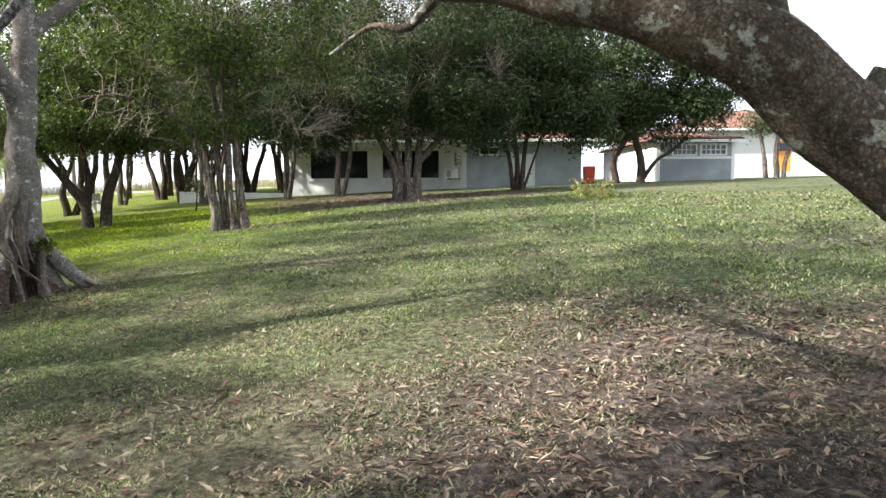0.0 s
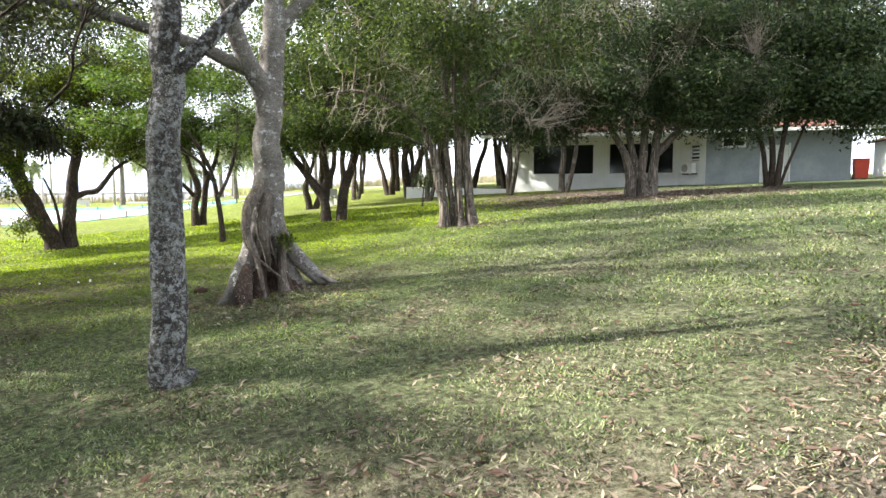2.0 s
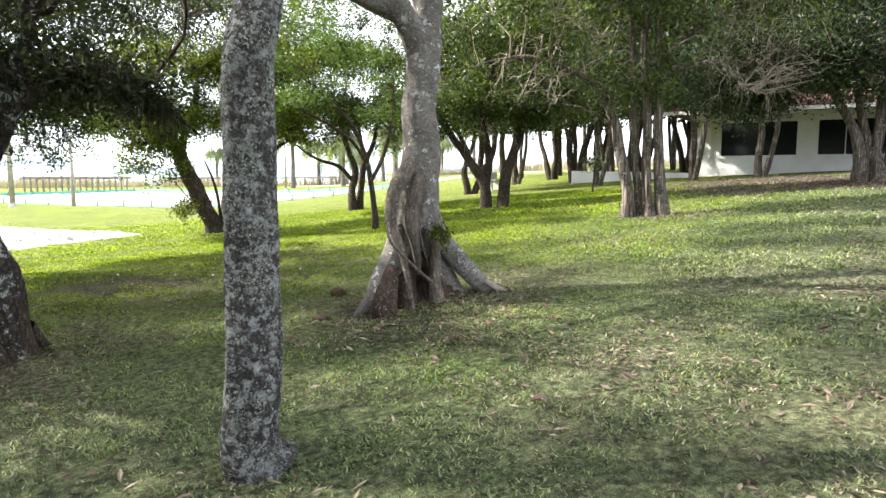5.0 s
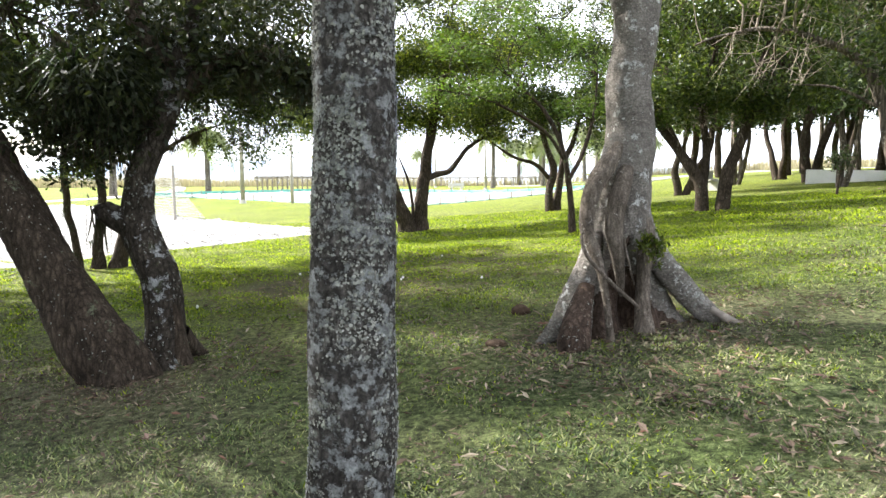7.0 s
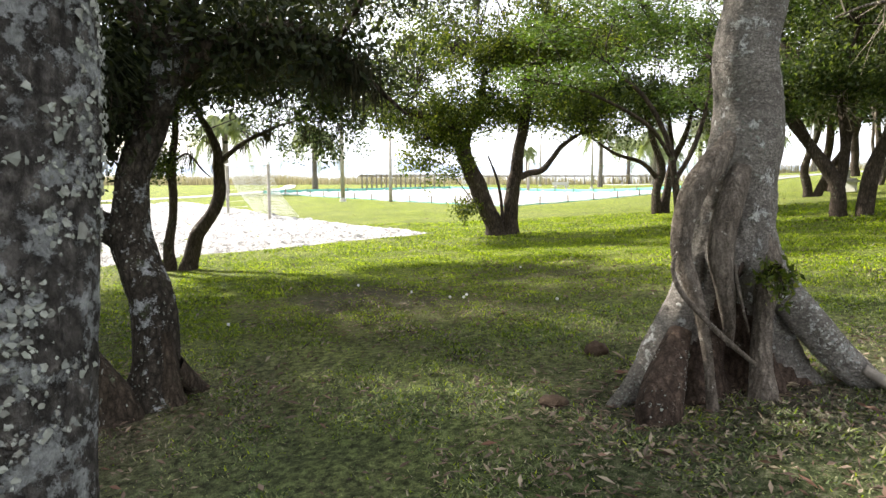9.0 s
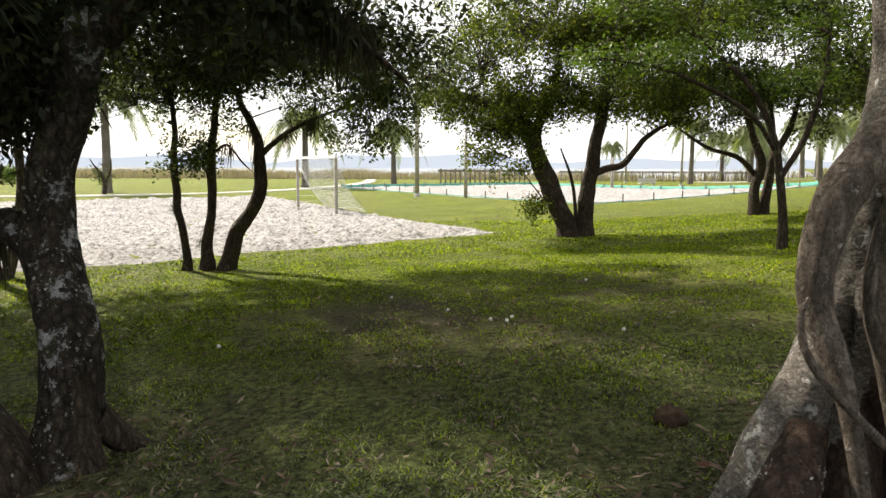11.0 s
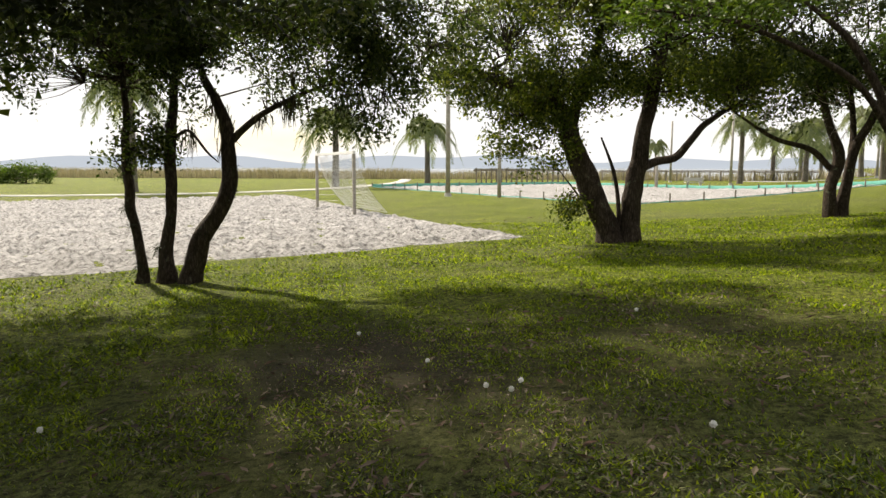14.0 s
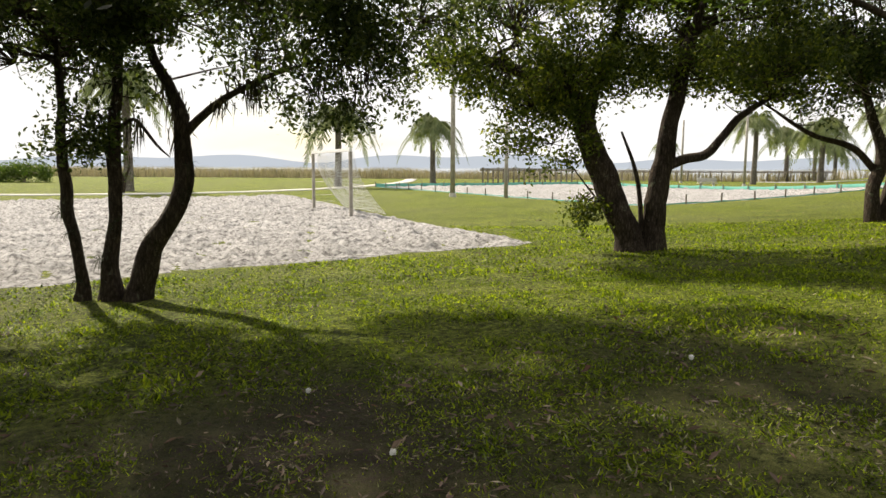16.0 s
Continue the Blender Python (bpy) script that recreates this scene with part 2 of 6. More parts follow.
M_POST = mottled("grey_post", (0.30, 0.28, 0.25), (0.46, 0.43, 0.39), 4, 0.8, 60, stain=(0.24, 0.22, 0.19))
M_CONCRETE = mottled("concrete", (0.46, 0.45, 0.42), (0.60, 0.58, 0.54), 2, 0.9, 30, stain=(0.36, 0.35, 0.32))
M_NET = mottled("net_cord", (0.70, 0.70, 0.68), (0.80, 0.80, 0.78), 5, 0.8)
M_TEAL = mottled("teal_mesh", (0.10, 0.34, 0.28), (0.16, 0.42, 0.35), 2, 0.8)
M_BLACK = mottled("black_plastic", (0.015, 0.015, 0.016), (0.03, 0.03, 0.032), 4, 0.5)
M_SOIL = mottled("dug_soil", (0.045, 0.03, 0.02), (0.10, 0.07, 0.05), 9, 0.95, 60, 0.8, 0.02)
M_FLUFF = mottled("seed_head", (0.72, 0.72, 0.70), (0.85, 0.85, 0.82), 30, 0.9)

m, n, l = material("sand")
co = n.new("ShaderNodeTexCoord").outputs["Object"]
a1 = noise_node(n, l, co, 0.5, 5)
a2 = noise_node(n, l, co, 8.0, 7, 0.7)
a3 = noise_node(n, l, co, 90, 3)
rr = ramp_node(n, [(0.3, (0.275, 0.27, 0.267)), (0.7, (0.37, 0.362, 0.358))])
l.new(a1.outputs["Fac"], rr.inputs[0])
# shade in the footprints and ripples is put into the colour, besides the bumps
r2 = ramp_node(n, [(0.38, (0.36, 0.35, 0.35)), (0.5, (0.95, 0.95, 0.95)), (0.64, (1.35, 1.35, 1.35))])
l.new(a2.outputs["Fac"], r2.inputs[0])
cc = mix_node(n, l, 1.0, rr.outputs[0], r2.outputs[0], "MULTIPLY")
hh = mix_node(n, l, 0.3, a2.outputs["Fac"], a3.outputs["Fac"], "ADD")
finish(n, l, cc, 0.95, hh, 0.8, 0.06)
M_SAND = m

m, n, l = material("window_glass")
finish(n, l, (0.012, 0.014, 0.016), 0.06)
M_GLASS = m
m, n, l = material("lake_water")
co = n.new("ShaderNodeTexCoord").outputs["Object"]
wv = noise_node(n, l, co, 0.8, 4)
finish(n, l, (0.10, 0.13, 0.15), 0.12, wv.outputs["Fac"], 0.25, 0.1)
M_WATER = m

# lawn: grass, straw, leaf litter and bare earth by two masks of the sheet
m, n, l = material("lawn")
co = n.new("ShaderNodeTexCoord").outputs["Object"]
at = n.new("ShaderNodeAttribute")
at.attribute_name = "litter"
ab = n.new("ShaderNodeAttribute")
ab.attribute_name = "straw"
g1 = noise_node(n, l, co, 0.7, 6, 0.65)
g2 = noise_node(n, l, co, 15, 7, 0.78)
g3 = noise_node(n, l, co, 150, 3)
gr = ramp_node(n, [(0.28, (0.055, 0.085, 0.032)), (0.5, (0.095, 0.13, 0.05)), (0.75, (0.15, 0.17, 0.08))])
l.new(g1.outputs["Fac"], gr.inputs[0])
gm = ramp_node(n, [(0.38, (0.13, 0.14, 0.12)), (0.5, (0.62, 0.64, 0.60)), (0.62, (1.65, 1.62, 1.56))])
l.new(g2.outputs["Fac"], gm.inputs[0])
al = n.new("ShaderNodeAttribute")
al.attribute_name = "lush"
lu = ramp_node(n, [(0.3, (0.11, 0.15, 0.014)), (0.7, (0.21, 0.245, 0.026))])
l.new(g1.outputs["Fac"], lu.inputs[0])
gc = mix_node(n, l, al.outputs["Fac"], gr.outputs[0], lu.outputs[0])
gc = mix_node(n, l, 1.0, gc, gm.outputs[0], "MULTIPLY")
g4 = ramp_node(n, [(0.35, (0.55, 0.55, 0.55)), (0.65, (1.4, 1.4, 1.4))])
l.new(g3.outputs["Fac"], g4.inputs[0])
st = ramp_node(n, [(0.38, (0.06, 0.052, 0.034)), (0.62, (0.31, 0.275, 0.18))])
l.new(g2.outputs["Fac"], st.inputs[0])
gc = mix_node(n, l, ab.outputs["Fac"], gc, st.outputs[0])
so = ramp_node(n, [(0.38, (0.035, 0.027, 0.023)), (0.52, (0.11, 0.09, 0.076)), (0.66, (0.23, 0.19, 0.165))])
l.new(g2.outputs["Fac"], so.inputs[0])
lf = n.new("ShaderNodeMath")
lf.operation = "MULTIPLY_ADD"
l.new(g2.outputs["Fac"], lf.inputs[0])
lf.inputs[1].default_value = 1.2
l.new(at.outputs["Fac"], lf.inputs[2])
lm = n.new("ShaderNodeMapRange")
lm.inputs["From Min"].default_value = 0.85
lm.inputs["From Max"].default_value = 1.25
l.new(lf.outputs[0], lm.inputs["Value"])
hum = mix_node(n, l, al.outputs["Fac"], so.outputs[0], (0.055, 0.042, 0.032))
gc = mix_node(n, l, lm.outputs[0], gc, hum)
gc = mix_node(n, l, 1.0, gc, g4.outputs[0], "MULTIPLY")
hh = mix_node(n, l, 0.5, g2.outputs["Fac"], g3.outputs["Fac"], "ADD")
finish(n, l, gc, 0.95, hh, 1.0, 0.05)
M_LAWN = m


# ---- mesh helpers ----
rng = np.random.default_rng(7)


def quads_mesh(name, verts, quads, mat, smooth=True):
    """A mesh of quads, or of triangles, from arrays."""
    me = bpy.data.meshes.new(name)
    verts = np.asarray(verts, dtype=np.float32).reshape(-1, 3)
    quads = np.asarray(quads, dtype=np.int32)
    side = quads.shape[-1]
    quads = quads.reshape(-1, side)
    me.vertices.add(len(verts))
    me.vertices.foreach_set("co", verts.ravel())
    me.loops.add(quads.size)
    me.loops.foreach_set("vertex_index", quads.ravel())
    me.polygons.add(len(quads))
    me.polygons.foreach_set("loop_start", np.arange(0, quads.size, side, dtype=np.int32))
    me.polygons.foreach_set("use_smooth", np.full(len(quads), smooth, dtype=bool))
    me.materials.append(mat)
    me.update(calc_edges=True)
    return me


class Pieces:
    """Gathers arrays of vertices and quads for one mesh."""

    def __init__(self):
        self.v, self.q, self.count = [], [], 0

    def add(self, v, q):
        self.v.append(v)
        self.q.append(q + self.count)
        self.count += len(v)

    def mesh(self, name, mat, smooth=True):
        return quads_mesh(name, np.concatenate(self.v), np.concatenate(self.q), mat, smooth)


def spline(pts, radii, step):
    """A smooth line through points with radii."""
    p = np.asarray(pts, float)
    r = np.asarray(radii, float)
    if len(p) > 2:
        ext = np.vstack([2 * p[0] - p[1], p, 2 * p[-1] - p[-2]])
        out, ro = [], []
        for i in range(len(p) - 1):
            k = max(2, int(np.linalg.norm(p[i + 1] - p[i]) / step))
            t = np.linspace(0, 1, k, endpoint=False)[:, None]
            a, b, c, d = ext[i], ext[i + 1], ext[i + 2], ext[i + 3]
            out.append(0.5 * (2 * b + (c - a) * t + (2 * a - 5 * b + 4 * c - d) * t ** 2 + (3 * b - a - 3 * c + d) * t ** 3))
            ro.append(r[i] + (r[i + 1] - r[i]) * t[:, 0])
        out.append(p[-1:])
        ro.append(r[-1:])
        return np.concatenate(out), np.concatenate(ro)
    k = max(2, int(np.linalg.norm(p[1] - p[0]) / step)) + 1
    t = np.linspace(0, 1, k)
    return p[0] + (p[1] - p[0]) * t[:, None], r[0] + (r[1] - r[0]) * t


def tube(pieces, pts, radii, sides=6, rough=0.0, seed=0.0):
    """A tube along a line, knobbly where rough, closed at the tip by its taper."""
    p, r = np.asarray(pts, float), np.asarray(radii, float)
    n = len(p)
    t = np.gradient(p, axis=0)
    t /= np.linalg.norm(t, axis=1)[:, None] + 1e-9
    ref = np.array([0.0, 0, 1]) if abs(t[n // 2, 2]) < 0.8 else np.array([1.0, 0.1, 0])
    a = np.cross(t, ref)
    a /= np.linalg.norm(a, axis=1)[:, None] + 1e-9
    if n > 10:
        for i in range(1, n):
            w_ = a[i - 1] - t[i] * np.dot(a[i - 1], t[i])
            a[i] = w_ / (np.linalg.norm(w_) + 1e-9)
    b = np.cross(t, a)
    th = np.linspace(0, 2 * np.pi, sides, endpoint=False)
    rad = np.repeat(r[:, None], sides, 1)
    if rough:
        s = np.arange(n)[:, None] * np.linalg.norm(p[1] - p[0])
        w = (0.6 * np.sin(3 * th[None] + 1.3 * s + seed) + 0.45 * np.sin(5 * th[None] - 2.1 * s + 2 * seed) + 0.4 * np.sin(2 * th[None] + 2.9 * s + 3 * seed)
             + 0.2 * np.sin(8 * th[None] + 4.5 * s + seed) + 0.25 * np.sin(1 * th[None] + 5.3 * s + 2.2 * seed))
        rad = rad * (1 + rough * w) + 0.10 * rough * r[:, None] * rng.normal(size=rad.shape)
    v = p[:, None] + rad[..., None] * (np.cos(th)[None, :, None] * a[:, None] + np.sin(th)[None, :, None] * b[:, None])
    i = np.arange(n - 1)[:, None] * sides
    j = np.arange(sides)[None]
    k = (j + 1) % sides
    q = np.stack([i + j, i + k, i + sides + k, i + sides + j], -1).reshape(-1, 4)
    pieces.add(v.reshape(-1, 3), q)
    return p, v


def crusts(pieces, p, v, count, size, low, high):
    """Lobed flakes of lichen that lie on a stem between two heights, in colonies."""
    n, sides = v.shape[:2]
    i = rng.integers(1, n - 1, count * 4)
    j = rng.integers(0, sides, count * 4)
    c = v[i, j]
    a_ = 2 * np.pi * j / sides
    colony = np.sin(2 * a_ + 5.0 * c[:, 2]) + np.sin(3 * a_ - 9.0 * c[:, 2] + 1.0) + 0.8 * np.sin(a_ + 21 * c[:, 2]) + 0.9 * np.sin(7 * a_ + 33 * c[:, 2]) * np.sin(5 * a_ - 47 * c[:, 2]) + rng.normal(size=len(c)) * 0.35
    ok = np.argsort(-colony + 99.0 * ((c[:, 2] < low) | (c[:, 2] > high)))[:count]
    i, j, c = i[ok], j[ok], c[ok]
    nor = c - p[i]
    nor /= np.linalg.norm(nor, axis=1)[:, None]
    up = v[np.minimum(i + 1, n - 1), j] - c
    up -= nor * np.sum(up * nor, 1)[:, None]
    up /= np.linalg.norm(up, axis=1)[:, None] + 1e-9
    sd = np.cross(nor, up)
    c = c + (rng.uniform(-1, 1, (count, 1)) * sd + rng.uniform(-1, 1, (count, 1)) * up) * size * 1.6
    sz = size * rng.uniform(0.3, 1.0, count) ** 1.5
    rim = [c + nor * (sz * 0.12 + 0.002)[:, None]]
    for k in range(6):
        b = k * np.pi / 3 + rng.uniform(-0.3, 0.3, count)
        rr = sz * rng.uniform(0.3, 1.25, count)
        rim.append(c + (np.cos(b) * rr)[:, None] * sd + (np.sin(b) * rr)[:, None] * up + nor * (0.001 + sz * rng.uniform(0.0, 0.5, count))[:, None])
    base = np.arange(count)[:, None] * 7
    q = np.concatenate([base + np.array([[0, 1, 2, 3]]), base + np.array([[0, 3, 4, 5]]), base + np.array([[0, 5, 6, 1]])])
    pieces.add(np.stack(rim, 1).reshape(-1, 3), q)


def leaves(pieces, centres, length, width, droop=0.2, flat=0.0):
    """Diamond leaves round the given points."""
    c = np.asarray(centres, float)
    n = len(c)
    d = rng.normal(size=(n, 3))
    d[:, 2] = d[:, 2] * (1 - flat) - droop
    d /= np.linalg.norm(d, axis=1)[:, None]
    u = rng.normal(size=(n, 3))
    if flat:
        u[:, 2] *= 1 - flat
    s = np.cross(d, u)
    if flat:
        s[:, 2] *= 1 - flat
    s /= np.linalg.norm(s, axis=1)[:, None] + 1e-9
    sz = rng.uniform(0.65, 1.25, (n, 1))
    L, W = d * length * sz * 0.5, s * width * sz * 0.5
    if length >= 0.125:
        v = np.stack([c - L * 0.8 + W, c - L * 0.8 - W, c + L * 1.1], 1).reshape(-1, 3)
        pieces.add(v, np.arange(3 * n).reshape(-1, 3))
        return
    v = np.stack([c - L, c + W - 0.15 * L, c + L, c - W - 0.15 * L], 1).reshape(-1, 3)
    pieces.add(v, np.arange(4 * n).reshape(-1, 4))


def box(bm, x0, x1, y0, y1, z0, z1, bevel=0.0):
    g = bmesh.ops.create_cube(bm, size=1.0, matrix=Matrix.Translation(((x0 + x1) / 2, (y0 + y1) / 2, (z0 + z1) / 2)) @ Matrix.Diagonal((x1 - x0, y1 - y0, z1 - z0, 1)))
    if bevel:
        es = list({e for v in g["verts"] for e in v.link_edges})
        bmesh.ops.bevel(bm, geom=es, offset=bevel, segments=2, affect="EDGES")


def part(name, bm, mat, parent=None, label="", smooth=False):
    me = bpy.data.meshes.new(name)
    bm.to_mesh(me)
    bm.free()
    me.materials.append(mat)
    if smooth:
        for p in me.polygons:
            p.use_smooth = True
    ob = new(name, me)
    ob.parent = parent
    return tagged(ob, label)


def block(name, dims, mat, parent=None, label="", bevel=0.0):
    bm = bmesh.new()
    box(bm, *dims, bevel)
    return part(name, bm, mat, parent, label)


def mesh_part(name, pieces, mat, parent, label="", smooth=True):
    ob = new(name, pieces.mesh(name, mat, smooth))
    ob.parent = parent
    return tagged(ob, label)


def thing(name, m, label, category, group="", kind=""):
    ob = new(name)
    ob.empty_display_size = 0.3
    ob.matrix_world = m
    return tagged(ob, label, category, group, kind)


def smooth_step(a, b, x):
    t = np.clip((x - a) / (b - a), 0, 1)
    return t * t * (3 - 2 * t)


# ---- the lie of the land ----
def height(x, y):
    """The ground: a flat shore that rises towards the house and dips under the lake."""
    x, y = np.asarray(x, float), np.asarray(y, float)
    s = y + 0.288 * x
    z = -0.677 + 0.0914 * np.logaddexp(0, (s + 6.53) / 2.906) * 2.906 - 0.0687 * np.logaddexp(0, (s - 18.3) / 6) * 6
    z = z + 0.012 * np.sin(1.7 * x + 0.8 * y) * np.sin(1.3 * y - 0.5 * x) + 0.008 * np.sin(4.1 * x - 2.2 * y) * np.sin(3.7 * y + 1.1 * x)
    z = z - 0.11 * np.exp(-((x + 9.3) ** 2 + (y - 1.6) ** 2) / 18.0)
    z = np.minimum(z, 3.2)
    return z - 1.6 * smooth_step(120, 150, -x + 0.1 * y)


def ground_z(x, y):
    return float(height(x, y))


def wobble(x, y, k=1.0):
    return (np.sin(1.1 * k * x + 0.7 * k * y) + np.sin(-0.6 * k * x + 1.3 * k * y + 1.7) + 0.7 * np.sin(2.3 * k * x - 1.9 * k * y + 0.4) + 0.5 * np.sin(4.7 * k * x + 3.9 * k * y)) / 3.2


def spot(x, y, cx, cy, r):
    return np.clip(1.25 - np.hypot(x - cx, y - cy) / r, 0, 1)


def litter_amount(x, y):
    """How far leaf litter and bare earth cover the lawn, 0 to 1."""
    x, y = np.asarray(x, float), np.asarray(y, float)
    a = 0.42 * spot(x, y, -1.2, 3.4, 4.0) + 0.5 * spot(x, y, 0.6, 4.6, 3.6) + 0.5 * spot(x, y, -11.0, 4.1, 1.9) + 0.35 * spot(x, y, -8.2, 4.6, 1.3)
    a += 0.8 * spot(x, y, -19.5, 18.6, 3.6) + 0.8 * spot(x, y, -16.2, 22.0, 4.0) + 0.8 * spot(x, y, -22.5, 21.0, 4.5) + 0.35 * spot(x, y, -15.5, 11.5, 1.6) + 0.45 * spot(x, y, -10.9, 0.2, 1.4)
    a += 0.36 * spot(x, y, -15.5, 0.6, 2.2) + 0.2 * spot(x, y, -17.5, 3.8, 2.2) + 0.3 * spot(x, y, -6.8, 1.9, 0.8) + 0.28 * spot(x, y, -15.0, 1.9, 2.4) + 0.2 * spot(x, y, -16.8, 4.2, 2.0)
    a += 0.22 * wobble(x, y, 1.3) + 0.12 * wobble(x + 3, y - 5, 3.1) + 0.05
    return np.clip(a, 0, 1)


def straw_amount(x, y):
    a = 0.28 + 0.4 * wobble(x - 7, y + 2, 0.55) + 0.15 * wobble(x, y, 2.1) + 0.15 * spot(x, y, -2.5, 6.0, 4.5)
    return np.clip(a, 0, 0.85) * (0.35 + 0.65 * smooth_step(-20, -8, x))


def lush_amount(x, y):
    """Greener, juicier grass towards the shore."""
    x, y = np.asarray(x, float), np.asarray(y, float)
    return smooth_step(8.0, 17.0, -x + 0.1 * y - 0.7 * np.clip(y - 5, 0, 60) + 1.5 * wobble(x, y, 0.7))


def lawn_axis(lo, hi, centre, k=170):
    t = np.linspace(-1, 1, k)
    s = np.sinh(5.6 * t) / np.sinh(5.6)
    return np.where(s < 0, centre + s * (centre - lo), centre + s * (hi - centre))


gx = lawn_axis(-3000, 1500, -9.0, 220)
gy = lawn_axis(-2500, 2500, 4.0, 220)
GX, GY = np.meshgrid(gx, gy, indexing="ij")
gv = np.stack([GX, GY, height(GX, GY)], -1).reshape(-1, 3)
gi = (np.arange(219)[:, None] * 220 + np.arange(219)[None]).ravel()
gq = np.stack([gi, gi + 220, gi + 221, gi + 1], -1)
me = quads_mesh("ground", gv, gq, M_LAWN)
for key, fn in (("litter", litter_amount), ("straw", straw_amount), ("lush", lush_amount)):
    lay = me.attributes.new(key, "FLOAT", "POINT")
    lay.data.foreach_set("value", fn(gv[:, 0], gv[:, 1]).astype(np.float32))
tagged(new("ground", me), "sloping lawn with straw patches, leaf litter and bare earth", "lawn", kind="structure")

me = quads_mesh("water", [(-4500, -4000, -1.0), (-122, -4000, -1.0), (-122, 4000, -1.0), (-4500, 4000, -1.0)], [(0, 1, 2, 3)], M_WATER)
tagged(new("water", me), "pale calm lake behind a belt of reeds", "lake", kind="structure")


def sand_patch(corners, label, cells, category="sand court"):
    """A bed of trodden sand between four corners, its rim ragged, its face full of footprints."""
    a, b, c, d = [np.array(p, float) for p in corners]
    nu, nv = cells
    u, v = np.meshgrid(np.linspace(0, 1, nu), np.linspace(0, 1, nv), indexing="ij")
    p = (a * ((1 - u) * (1 - v))[..., None] + b * (u * (1 - v))[..., None] + c * (u * v)[..., None] + d * ((1 - u) * v)[..., None])
    rim = np.minimum(np.minimum(u, 1 - u) * np.linalg.norm(b - a), np.minimum(v, 1 - v) * np.linalg.norm(d - a))
    mid = (a + b + c + d) / 4
    push = 0.35 * wobble(p[..., 0], p[..., 1], 1.2) * np.exp(-rim / 0.8)
    way = p - mid
    p = p + push[..., None] * way / (np.linalg.norm(way, axis=-1)[..., None] + 1e-6)
    x, y = p[..., 0], p[..., 1]
    bumps = 0.06 * wobble(x * 2.3, y * 2.3, 1.0) + 0.07 * wobble(x * 4.3 + 3, y * 4.3, 1.0) + 0.04 * rng.normal(size=x.shape)
    z = height(x, y) + 0.05 * np.clip(rim / 0.5, -0.3, 1) + bumps * np.clip(rim / 0.6, 0, 1) - 0.02 * (rim < 1e-6)
    i = (np.arange(nu - 1)[:, None] * nv + np.arange(nv - 1)[None]).ravel()
    q = np.stack([i, i + nv, i + nv + 1, i + 1], -1)
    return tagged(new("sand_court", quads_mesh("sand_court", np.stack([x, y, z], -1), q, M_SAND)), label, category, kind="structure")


SAND_A = ((-27.6, 0.6), (-51.0, -18.0), (-37.7, -30.5), (-14.3, -11.5))
SAND_B = ((-45.2, 3.4), (-70.6, -20.0), (-88.0, -3.0), (-62.0, 20.0))
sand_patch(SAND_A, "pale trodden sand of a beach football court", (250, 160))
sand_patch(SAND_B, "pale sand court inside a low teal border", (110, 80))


def in_quad(x, y, corners):
    ok = np.ones_like(x, bool)
    for i in range(4):
        (ax, ay), (bx, by) = corners[i], corners[(i + 1) % 4]
        ok &= ((bx - ax) * (y - ay) - (by - ay) * (x - ax)) > -0.3 * math.hypot(bx - ax, by - ay) * 0.3
    return ok


